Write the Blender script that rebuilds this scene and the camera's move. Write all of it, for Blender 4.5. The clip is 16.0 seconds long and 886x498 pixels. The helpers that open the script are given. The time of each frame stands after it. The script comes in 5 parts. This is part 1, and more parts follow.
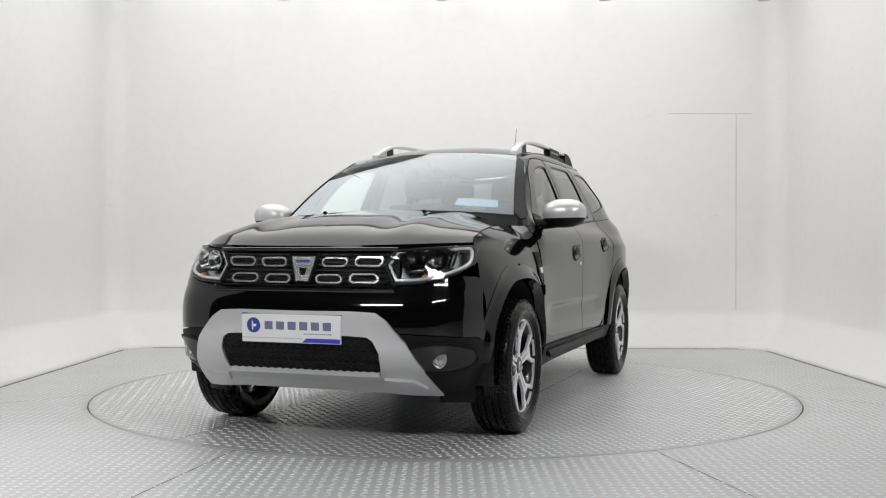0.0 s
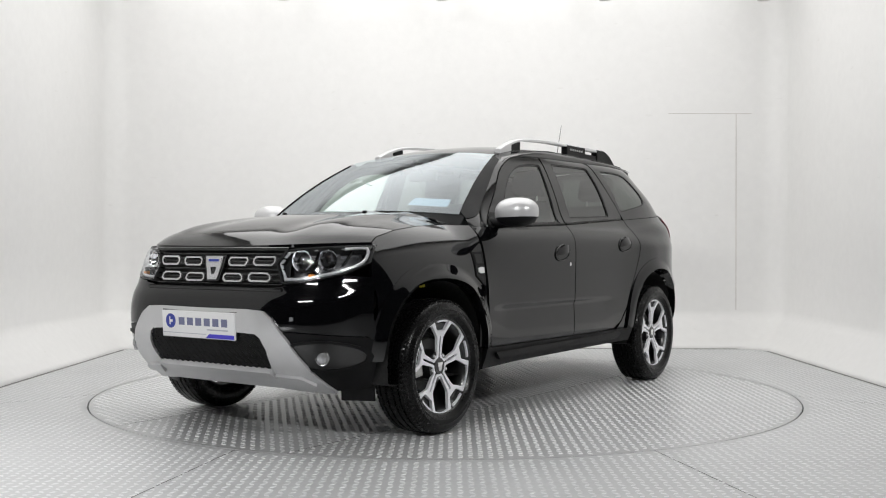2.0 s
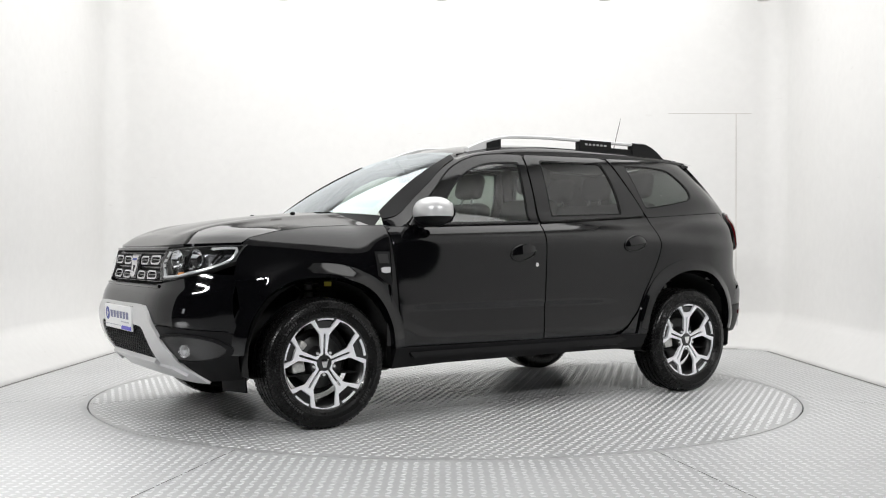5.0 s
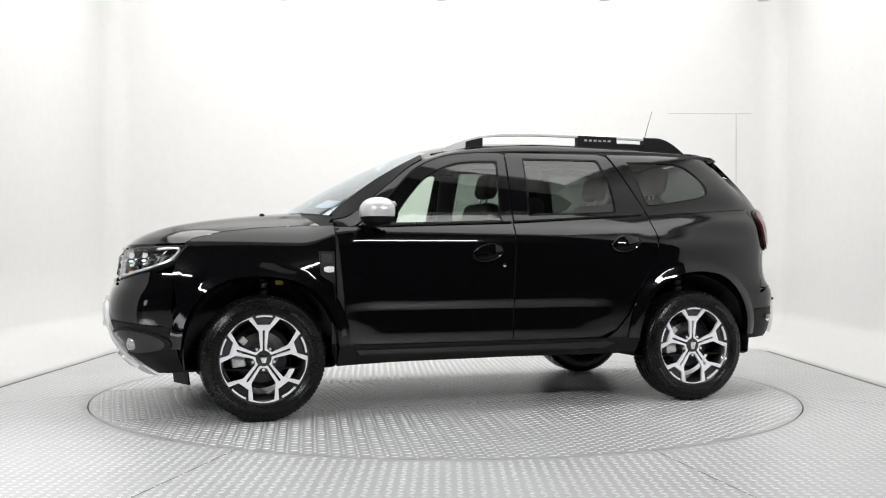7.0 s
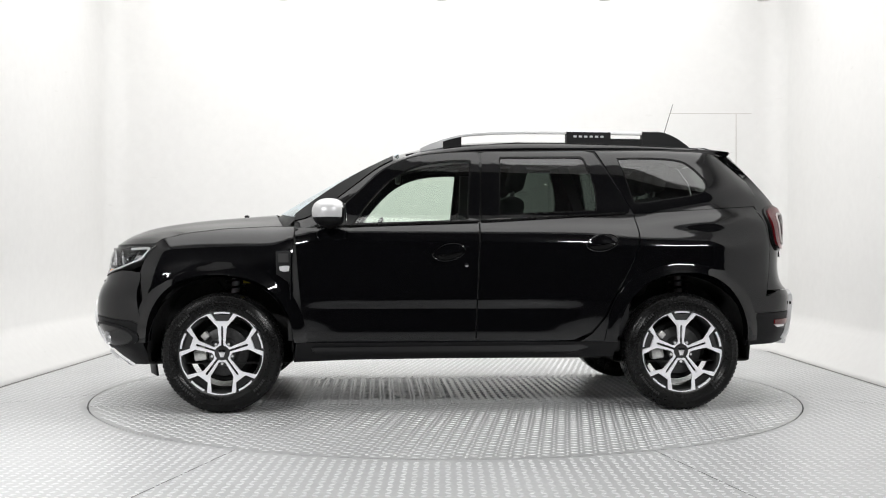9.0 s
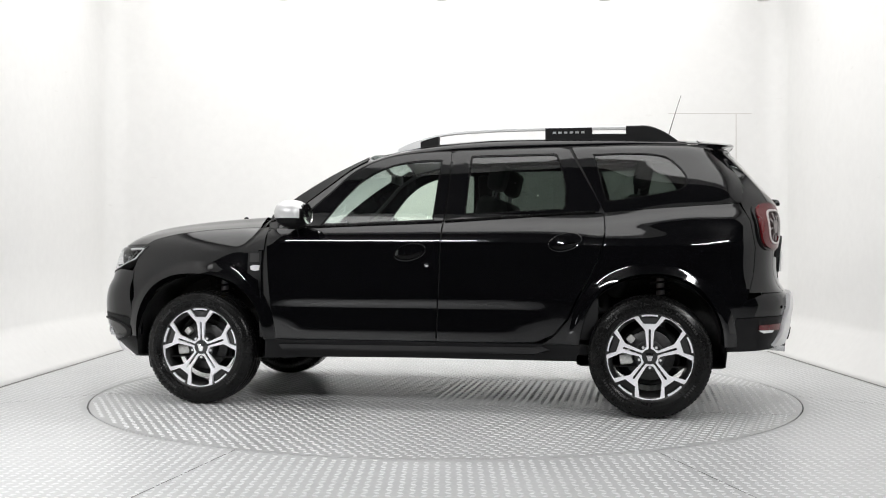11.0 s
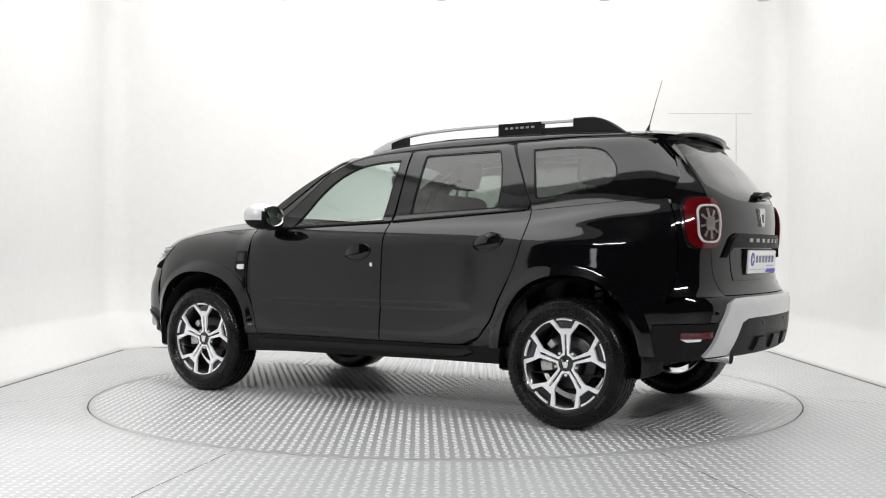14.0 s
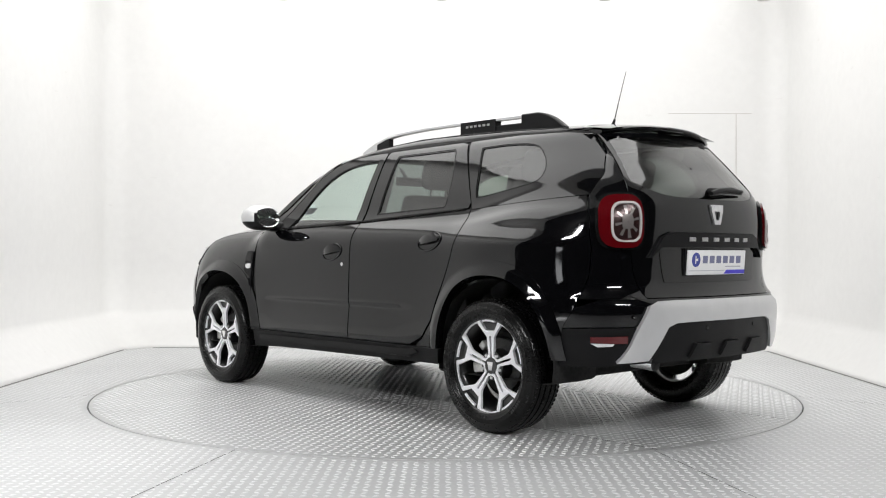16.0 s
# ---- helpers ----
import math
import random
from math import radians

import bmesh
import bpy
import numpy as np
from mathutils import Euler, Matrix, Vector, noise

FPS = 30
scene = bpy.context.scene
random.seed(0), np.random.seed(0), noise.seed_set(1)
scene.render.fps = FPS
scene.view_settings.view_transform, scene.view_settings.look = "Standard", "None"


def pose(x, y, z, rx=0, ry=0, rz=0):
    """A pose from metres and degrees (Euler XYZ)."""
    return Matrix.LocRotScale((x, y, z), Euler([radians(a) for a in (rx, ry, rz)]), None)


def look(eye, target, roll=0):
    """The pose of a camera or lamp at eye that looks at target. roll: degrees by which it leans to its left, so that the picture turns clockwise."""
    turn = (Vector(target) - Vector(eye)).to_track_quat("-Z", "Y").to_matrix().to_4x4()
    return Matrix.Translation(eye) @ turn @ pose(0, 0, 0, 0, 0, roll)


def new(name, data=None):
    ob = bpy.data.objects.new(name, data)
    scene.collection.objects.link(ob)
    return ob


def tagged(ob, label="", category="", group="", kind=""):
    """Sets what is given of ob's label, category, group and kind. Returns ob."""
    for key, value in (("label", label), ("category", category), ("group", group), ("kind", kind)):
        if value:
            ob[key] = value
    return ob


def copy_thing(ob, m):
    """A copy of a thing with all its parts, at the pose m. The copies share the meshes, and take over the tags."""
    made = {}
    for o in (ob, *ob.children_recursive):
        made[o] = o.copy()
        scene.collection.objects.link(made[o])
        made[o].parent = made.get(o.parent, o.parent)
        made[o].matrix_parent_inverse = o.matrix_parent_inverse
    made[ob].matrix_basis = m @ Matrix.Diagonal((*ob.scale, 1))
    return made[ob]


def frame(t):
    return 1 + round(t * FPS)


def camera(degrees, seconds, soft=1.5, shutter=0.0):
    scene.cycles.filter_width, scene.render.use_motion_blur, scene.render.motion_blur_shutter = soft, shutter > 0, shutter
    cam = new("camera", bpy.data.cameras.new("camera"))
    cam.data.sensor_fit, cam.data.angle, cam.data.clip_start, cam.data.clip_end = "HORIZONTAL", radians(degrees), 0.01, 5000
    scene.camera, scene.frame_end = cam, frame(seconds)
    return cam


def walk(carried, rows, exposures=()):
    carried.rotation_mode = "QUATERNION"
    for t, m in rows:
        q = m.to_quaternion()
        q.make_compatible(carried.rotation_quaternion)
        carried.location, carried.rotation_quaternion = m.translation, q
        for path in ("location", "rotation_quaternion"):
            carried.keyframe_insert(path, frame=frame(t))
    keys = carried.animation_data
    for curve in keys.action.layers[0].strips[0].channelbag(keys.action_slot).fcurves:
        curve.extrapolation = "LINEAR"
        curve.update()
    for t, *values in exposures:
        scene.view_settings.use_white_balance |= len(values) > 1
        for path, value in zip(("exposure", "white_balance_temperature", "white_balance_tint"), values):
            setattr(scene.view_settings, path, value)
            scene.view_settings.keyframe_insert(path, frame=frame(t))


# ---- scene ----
cam = camera(47.65, 16.0, soft=1.1)
EYE = (0.0, -6.73, 0.928)
AIM = (EYE[0] - 0.002382 * 10, EYE[1] + 10, EYE[2] + 0.00252 * 10)
walk(cam, [(0.0, look(EYE, AIM, 0.11)), (16.0, look(EYE, AIM, 0.11))],
     exposures=[(0.0, -0.42), (1.5, -0.39), (3.5, -0.20), (7.0, -0.03), (16.0, -0.02)])

# ---- light ----
WORLD = bpy.data.worlds.new("hall")
scene.world = WORLD
WORLD.use_nodes = True
WORLD.node_tree.nodes["Background"].inputs[0].default_value = (0.9, 0.95, 1.0, 1)
WORLD.node_tree.nodes["Background"].inputs[1].default_value = 0.04


def area(name, eye, target, sx, sy, watts, colour=(1, 1, 1)):
    d = bpy.data.lights.new(name, "AREA")
    d.shape, d.size, d.size_y, d.energy, d.color = "RECTANGLE", sx, sy, watts, colour
    ob = new(name, d)
    ob.matrix_world = look(eye, target)
    return ob


area("ceiling_softbox", (-0.1, 0.45, 3.97), (-0.1, 0.45, 0), 6.1, 5.0, 222, (1.0, 0.995, 0.985))
for STRIP_X in (-3.9, 3.9):
    area("front_strip_light", (STRIP_X, -7.4, 4.5), (STRIP_X * 0.2, -0.9, 0.4), 3.0, 0.26, 250)
SPOT = bpy.data.lights.new("stage_spot", "SPOT")
SPOT.energy, SPOT.spot_size, SPOT.spot_blend, SPOT.shadow_soft_size = 8500, radians(30), 1.0, 0.12
new("stage_spot", SPOT).matrix_world = look((-3.99, -4.9, 3.9), (-3.8, -4.35, 0.0))
SPOT = bpy.data.lights.new("stage_spot", "SPOT")
SPOT.energy, SPOT.spot_size, SPOT.spot_blend, SPOT.shadow_soft_size = 420, radians(50), 1.0, 0.15
new("stage_spot", SPOT).matrix_world = look((-2.9, -3.9, 3.6), (-2.3, -2.9, 0.0))


# ---- materials ----
def mat(name, colour, rough=0.5, metal=0.0, coat=0.0, grain=0.0, scale=60.0, bump=0.0, coat_rough=0.03, emit=0.0, spec=0.5):
    m = bpy.data.materials.new(name)
    m.use_nodes = True
    nt = m.node_tree
    b = nt.nodes["Principled BSDF"]
    b.inputs["Base Color"].default_value = (*colour, 1)
    b.inputs["Roughness"].default_value = rough
    b.inputs["Metallic"].default_value = metal
    b.inputs["Coat Weight"].default_value = coat
    b.inputs["Coat Roughness"].default_value = coat_rough
    b.inputs["Specular IOR Level"].default_value = spec
    if emit:
        b.inputs["Emission Color"].default_value = (*colour, 1)
        b.inputs["Emission Strength"].default_value = emit
    if grain or bump:
        tc = nt.nodes.new("ShaderNodeTexCoord")
        fine = nt.nodes.new("ShaderNodeTexNoise")
        fine.inputs["Scale"].default_value = scale
        fine.inputs["Detail"].default_value = 6
        broad = nt.nodes.new("ShaderNodeTexNoise")
        broad.inputs["Scale"].default_value = scale / 25
        broad.inputs["Detail"].default_value = 3
        nt.links.new(tc.outputs["Object"], fine.inputs["Vector"])
        nt.links.new(tc.outputs["Object"], broad.inputs["Vector"])
        add = nt.nodes.new("ShaderNodeMath")
        add.operation = "ADD"
        nt.links.new(fine.outputs["Fac"], add.inputs[0])
        nt.links.new(broad.outputs["Fac"], add.inputs[1])
        if grain:
            r = nt.nodes.new("ShaderNodeMapRange")
            r.inputs["From Min"].default_value, r.inputs["From Max"].default_value = 0.7, 1.3
            r.inputs["To Min"].default_value, r.inputs["To Max"].default_value = 1 - grain, 1 + grain
            mul = nt.nodes.new("ShaderNodeVectorMath")
            mul.operation = "SCALE"
            mul.inputs[0].default_value = colour
            nt.links.new(add.outputs[0], r.inputs["Value"])
            nt.links.new(r.outputs[0], mul.inputs["Scale"])
            nt.links.new(mul.outputs[0], b.inputs["Base Color"])
            r2 = nt.nodes.new("ShaderNodeMapRange")
            r2.inputs["From Min"].default_value, r2.inputs["From Max"].default_value = 0.7, 1.3
            r2.inputs["To Min"].default_value, r2.inputs["To Max"].default_value = rough * (1 - grain), min(1, rough * (1 + grain))
            nt.links.new(add.outputs[0], r2.inputs["Value"])
            nt.links.new(r2.outputs[0], b.inputs["Roughness"])
        if bump:
            bp = nt.nodes.new("ShaderNodeBump")
            bp.inputs["Strength"].default_value = bump
            bp.inputs["Distance"].default_value = 0.002
            nt.links.new(fine.outputs["Fac"], bp.inputs["Height"])
            nt.links.new(bp.outputs[0], b.inputs["Normal"])
    return m


def glass_mat(name, tint, rough=0.0, base=0.05, rise=4.5, shine=(1, 1, 1)):
    m = bpy.data.materials.new(name)
    m.use_nodes = True
    nt = m.node_tree
    nt.nodes.remove(nt.nodes["Principled BSDF"])
    out = nt.nodes["Material Output"]
    mix = nt.nodes.new("ShaderNodeMixShader")
    tr = nt.nodes.new("ShaderNodeBsdfTransparent")
    tr.inputs[0].default_value = (*tint, 1)
    gl = nt.nodes.new("ShaderNodeBsdfGlossy")
    gl.inputs["Roughness"].default_value = rough
    gl.inputs["Color"].default_value = (*shine, 1)
    fr = nt.nodes.new("ShaderNodeLayerWeight")
    fr.inputs[0].default_value = 0.5
    pw = nt.nodes.new("ShaderNodeMath")
    pw.operation, pw.inputs[1].default_value = "POWER", rise
    ad = nt.nodes.new("ShaderNodeMath")
    ad.operation, ad.inputs[1].default_value, ad.inputs[2].default_value = "MULTIPLY_ADD", 1 - base, base
    nt.links.new(fr.outputs["Facing"], pw.inputs[0])
    nt.links.new(pw.outputs[0], ad.inputs[0])
    nt.links.new(ad.outputs[0], mix.inputs[0])
    nt.links.new(tr.outputs[0], mix.inputs[1])
    nt.links.new(gl.outputs[0], mix.inputs[2])
    nt.links.new(mix.outputs[0], out.inputs[0])
    return m


PAINT = mat("black_paint", (0.0025, 0.0025, 0.003), 0.05, 0.0, 0.0, spec=0.55)
PLASTIC = mat("grained_black_plastic", (0.005, 0.005, 0.0055), 0.46, grain=0.15, scale=220, bump=0.25, spec=0.18)
GLOSS = mat("gloss_black_trim", (0.01, 0.01, 0.01), 0.12)
RUBBER = mat("tyre_rubber", (0.004, 0.004, 0.004), 0.27, grain=0.2, scale=90, bump=0.08, spec=0.20)
SILVER = mat("satin_silver_paint", (0.60, 0.60, 0.605), 0.36, 0.45, 0.4, grain=0.04, scale=300)
MACHINED = mat("machined_alloy", (0.88, 0.88, 0.91), 0.32, 0.1, grain=0.06, scale=200)
DARK_ALLOY = mat("black_alloy", (0.012, 0.012, 0.012), 0.3, coat=0.5)
CHROME = mat("chrome", (0.85, 0.85, 0.86), 0.12, 1.0)
STEEL = mat("brake_steel", (0.5, 0.5, 0.5), 0.4, 0.9, grain=0.2, scale=80)
DISC = mat("dark_brake_disc", (0.06, 0.06, 0.06), 0.45, 0.8, grain=0.3, scale=60)
WELL = mat("wheel_well_liner", (0.007, 0.007, 0.007), 0.85, grain=0.2, scale=60, bump=0.3)
CABIN = mat("cabin_plastic", (0.02, 0.02, 0.021), 0.65, grain=0.2, scale=150, bump=0.2)
CLOTH = mat("seat_cloth", (0.028, 0.028, 0.03), 0.9, grain=0.25, scale=200, bump=0.4)
WHITE = mat("white_plate", (0.8, 0.8, 0.8), 0.3, grain=0.02, scale=50)
BLUE = mat("blue_print", (0.03, 0.05, 0.30), 0.4)
RED = mat("red_lens", (0.085, 0.002, 0.004), 0.06, coat=0.5)
REFLECT = mat("clear_reflector", (0.80, 0.80, 0.81), 0.20, 0.35)
BOWL = mat("dark_chrome_lamp_bowl", (0.42, 0.42, 0.43), 0.16, 1.0)
CALIPER = mat("bare_caliper_metal", (0.62, 0.62, 0.60), 0.42, 0.4, grain=0.25, scale=70, bump=0.2)
AMBER = mat("amber_bulb", (0.8, 0.3, 0.05), 0.3)
FRONT_GLASS = glass_mat("clear_green_glass", (0.80, 0.88, 0.81), 0.0, 0.085)
REAR_GLASS = glass_mat("privacy_glass", (0.22, 0.25, 0.23), 0.0, 0.08)
SCREEN_GLASS = glass_mat("windscreen_glass", (0.70, 0.78, 0.76), 0.0, 0.085, 3.3, (0.90, 0.96, 1.0))
LENS = glass_mat("lamp_lens", (0.93, 0.94, 0.95), 0.0, 0.03)
WALL = mat("white_painted_wall", (0.75, 0.745, 0.735), 0.55, grain=0.022, scale=14, bump=0.03)
def scuffs(m, colour, amount=0.5):
    """Sparse grey rubbed marks and faint broad stains over a painted surface."""
    nt = m.node_tree
    b = nt.nodes["Principled BSDF"]
    src = b.inputs["Base Color"].links[0].from_socket
    tc = nt.nodes.new("ShaderNodeTexCoord")
    mp = nt.nodes.new("ShaderNodeMapping")
    mp.inputs["Scale"].default_value = (2.2, 2.2, 7.0)
    no = nt.nodes.new("ShaderNodeTexNoise")
    no.inputs["Scale"].default_value, no.inputs["Detail"].default_value = 2.6, 9
    rg = nt.nodes.new("ShaderNodeMapRange")
    rg.inputs["From Min"].default_value, rg.inputs["From Max"].default_value = 0.69, 0.78
    rg.inputs["To Max"].default_value = amount
    mx = nt.nodes.new("ShaderNodeMix")
    mx.data_type = "RGBA"
    mx.inputs["B"].default_value = (*colour, 1)
    nt.links.new(tc.outputs["Object"], mp.inputs["Vector"])
    nt.links.new(mp.outputs[0], no.inputs["Vector"])
    nt.links.new(no.outputs["Fac"], rg.inputs["Value"])
    nt.links.new(rg.outputs[0], mx.inputs["Factor"])
    nt.links.new(src, mx.inputs["A"])
    nt.links.new(mx.outputs["Result"], b.inputs["Base Color"])


scuffs(WALL, (0.60, 0.585, 0.56), 0.35)
SEAM = mat("wall_seam", (0.50, 0.475, 0.44), 0.8, grain=0.2, scale=30)
FLOOR = mat("grey_tread_plate", (0.49, 0.495, 0.50), 0.42, 0.3, grain=0.08, scale=35, bump=0.05)
STUD = mat("worn_tread_studs", (0.66, 0.665, 0.67), 0.42, 0.3, grain=0.10, scale=60)
TABLE_PLATE = mat("polished_tread_plate", (0.46, 0.465, 0.47), 0.36, 0.35, grain=0.10, scale=35, bump=0.04)
TABLE_STUD = mat("polished_tread_studs", (0.74, 0.745, 0.75), 0.34, 0.3, grain=0.10, scale=60)
SATIN = mat("satin_chrome", (0.68, 0.68, 0.69), 0.22, 0.75)
DUST = mat("dusty_joint", (0.24, 0.235, 0.225), 0.8, grain=0.4, scale=12)
GAP = mat("dark_gap", (0.02, 0.02, 0.02), 0.8)
# glow of the added panel whose reflection brightens the car's doors
PANEL_GLOW = mat("reflection_panel_glow", (0.95, 0.97, 1.0), 0.3, emit=4.0)
HALL = mat("dark_hall", (0.016, 0.016, 0.016), 0.8, grain=0.2, scale=4)


# ---- mesh helpers ----
def smooth(me, angle=40):
    for p in me.polygons:
        p.use_smooth = True
    me.set_sharp_from_angle(angle=radians(angle))


def mesh_of(name, verts, faces, material, angle=40):
    me = bpy.data.meshes.new(name)
    me.from_pydata([tuple(v) for v in verts], [], faces)
    me.validate()
    smooth(me, angle)
    me.materials.append(material)
    return me


def part(name, bm, material, parent=None, label="", angle=40):
    if isinstance(bm, tuple):
        me = mesh_of(name, bm[0], bm[1], material, angle)
    else:
        me = bpy.data.meshes.new(name)
        bm.to_mesh(me)
        bm.free()
        smooth(me, angle)
        me.materials.append(material)
    ob = new(name, me)
    if parent is not None:
        ob.parent = parent
    if label:
        tagged(ob, label=label)
    return ob


def join(*shapes):
    v, f = [], []
    for a, b in shapes:
        k = len(v)
        v += list(a)
        f += [tuple(i + k for i in q) for q in b]
    return v, f


def flip_y(shape):
    v, f = shape
    return [(a[0], -a[1], a[2]) for a in v], [tuple(reversed(q)) for q in f]


def moved(shape, m):
    return [tuple(m @ Vector(a)) for a in shape[0]], shape[1]


def of_bm(bm):
    bm.verts.index_update()
    r = [tuple(v.co) for v in bm.verts], [tuple(v.index for v in f.verts) for f in bm.faces]
    bm.free()
    return r


def box(x0, x1, y0, y1, z0, z1, bevel=0.0, seg=2):
    bm = bmesh.new()
    bmesh.ops.create_cube(bm, size=1)
    for v in bm.verts:
        v.co = ((x0 + x1) / 2 + v.co.x * (x1 - x0), (y0 + y1) / 2 + v.co.y * (y1 - y0), (z0 + z1) / 2 + v.co.z * (z1 - z0))
    if bevel:
        bmesh.ops.bevel(bm, geom=bm.edges[:], offset=bevel, segments=seg, affect="EDGES", profile=0.5)
    return of_bm(bm)


def lathe(profile, n=48, axis="y"):
    """Profile of (radius, along) turned round an axis."""
    v, f = [], []
    m = len(profile)
    for i in range(n):
        a = 2 * math.pi * i / n
        for r, h in profile:
            c, s = r * math.cos(a), r * math.sin(a)
            v.append({"y": (c, h, s), "x": (h, c, s), "z": (c, s, h)}[axis])
    for i in range(n):
        for j in range(m - 1):
            a, b = i * m + j, ((i + 1) % n) * m + j
            f.append((a, a + 1, b + 1, b))
    return v, f


def tube(points, radius, n=10):
    """A round bar along points; radius is one number or one for each point."""
    pts = [Vector(p) for p in points]
    rad = radius if isinstance(radius, (list, tuple)) else [radius] * len(pts)
    v, f = [], []
    up = Vector((0.03, 0.08, 1))
    for i, p in enumerate(pts):
        d = (pts[min(i + 1, len(pts) - 1)] - pts[max(i - 1, 0)]).normalized()
        a = d.cross(up)
        if a.length < 0.05:
            a = d.cross(Vector((1, 0, 0)))
        a.normalize()
        b = a.cross(d)
        for k in range(n):
            w = 2 * math.pi * k / n
            v.append(tuple(p + rad[i] * (math.cos(w) * a + math.sin(w) * b)))
    for i in range(len(pts) - 1):
        for k in range(n):
            f.append((i * n + k, i * n + (k + 1) % n, (i + 1) * n + (k + 1) % n, (i + 1) * n + k))
    f.append(tuple(reversed(range(n))))
    f.append(tuple(range((len(pts) - 1) * n, len(pts) * n)))
    return v, f


def curve(pts, n=8):
    """Smooth curve through points."""
    p = [Vector(q) for q in pts]
    out = []
    for i in range(len(p) - 1):
        a, b, c, d = p[max(i - 1, 0)], p[i], p[i + 1], p[min(i + 2, len(p) - 1)]
        for k in range(n):
            t = k / n
            out.append(0.5 * ((2 * b) + (c - a) * t + (2 * a - 5 * b + 4 * c - d) * t * t + (3 * b - a - 3 * c + d) * t ** 3))
    return [tuple(q) for q in out] + [tuple(p[-1])]


def params(pl):
    d = [0.0]
    for a, b in zip(pl, pl[1:]):
        d.append(d[-1] + (Vector(b) - Vector(a)).length)
    return [x / d[-1] for x in d]


def at(pl, pr, t):
    for i in range(len(pl) - 1):
        if t <= pr[i + 1] + 1e-9:
            w = (t - pr[i]) / max(pr[i + 1] - pr[i], 1e-9)
            return Vector(pl[i]).lerp(Vector(pl[i + 1]), w)
    return Vector(pl[-1])


def ruled(lower, upper, to3, n=30, m=10, thick=0.018, closed=False, out=None, matched=False):
    """A panel between two flat curves, laid on a curved surface by to3(a, b), with turned-in edges. out: the outward way."""
    pa, pb = params(lower), params(upper)
    if matched:
        pa = pb = [i / (len(lower) - 1) for i in range(len(lower))]
    ts = sorted({round(t, 4) for t in pa + pb + [i / n for i in range(n + 1)]})
    keep = [ts[0]]
    for t in ts[1:]:
        if t - keep[-1] > 0.003:
            keep.append(t)
    keep[-1] = 1.0
    ts = keep
    if closed:
        ts = ts[:-1]
    v, f = [], []
    cols = len(ts)
    for j in range(m + 1):
        for t in ts:
            q = at(lower, pa, t).lerp(at(upper, pb, t), j / m)
            v.append(Vector(to3(q.x, q.y)))
    for j in range(m):
        for i in range(cols if closed else cols - 1):
            k = (i + 1) % cols
            f.append((j * cols + i, j * cols + k, (j + 1) * cols + k, (j + 1) * cols + i))
    nrm = [Vector() for _ in v]
    for q in f:
        c = (v[q[2]] - v[q[0]]).cross(v[q[3]] - v[q[1]])
        for i in q:
            nrm[i] += c
    total = sum((nrm[i].dot(out(v[i])) for i in range(len(v)))) if out else 1
    if total < 0:
        f = [tuple(reversed(q)) for q in f]
        nrm = [-a for a in nrm]
    nrm = [a.normalized() if a.length else a for a in nrm]
    if thick:
        count = {}
        for q in f:
            for a, b in zip(q, q[1:] + q[:1]):
                count[(a, b)] = 1
        rim = [(a, b) for (a, b) in count if (b, a) not in count]
        new_index = {}
        for a, b in rim:
            for i in (a, b):
                if i not in new_index:
                    new_index[i] = len(v)
                    v.append(v[i] - nrm[i] * thick)
        f += [(b, a, new_index[a], new_index[b]) for a, b in rim]
    return [tuple(a) for a in v], f


def prism(outline, depth, bevel=0.0):
    """Outline of (a, b), from 0 to depth along the third axis: (a, b, d)."""
    bm = bmesh.new()
    vs = [bm.verts.new((a, b, 0)) for a, b in outline]
    face = bm.faces.new(vs)
    top = bmesh.ops.extrude_face_region(bm, geom=[face])
    for q in top["geom"]:
        if isinstance(q, bmesh.types.BMVert):
            q.co.z = depth
    bmesh.ops.recalc_face_normals(bm, faces=bm.faces[:])
    if bevel:
        es = [e for e in bm.edges if all(abs(v.co.z - depth) < 1e-6 for v in e.verts)]
        bmesh.ops.bevel(bm, geom=es, offset=bevel, segments=2, affect="EDGES", profile=0.5)
    return of_bm(bm)


def interp(x, table):
    if x <= table[0][0]:
        return table[0][1]
    for (a, p), (b, q) in zip(table, table[1:]):
        if x <= b:
            return p + (q - p) * (x - a) / (b - a)
    return table[-1][1]


def soft(x, table):
    """Smooth interpolation (finite-difference cubic)."""
    n = len(table)
    if x <= table[0][0]:
        return table[0][1]
    if x >= table[-1][0]:
        return table[-1][1]
    for i in range(n - 1):
        (a, p), (b, q) = table[i], table[i + 1]
        if x <= b:
            h = b - a
            s = (q - p) / h
            s0 = (p - table[i - 1][1]) / (a - table[i - 1][0]) if i else s
            s1 = (table[i + 2][1] - q) / (table[i + 2][0] - b) if i + 2 < n else s
            m0, m1 = (s + s0) / 2, (s + s1) / 2
            t = (x - a) / h
            return (2 * t ** 3 - 3 * t * t + 1) * p + (t ** 3 - 2 * t * t + t) * h * m0 + (-2 * t ** 3 + 3 * t * t) * q + (t ** 3 - t * t) * h * m1
# ---- the stage: floor, turntable, cove walls ----
FLOOR_X, BACK_Y, COVE = 3.02, 2.88, 0.30
TABLE_R = 2.255
FRONT_Y = -12.0


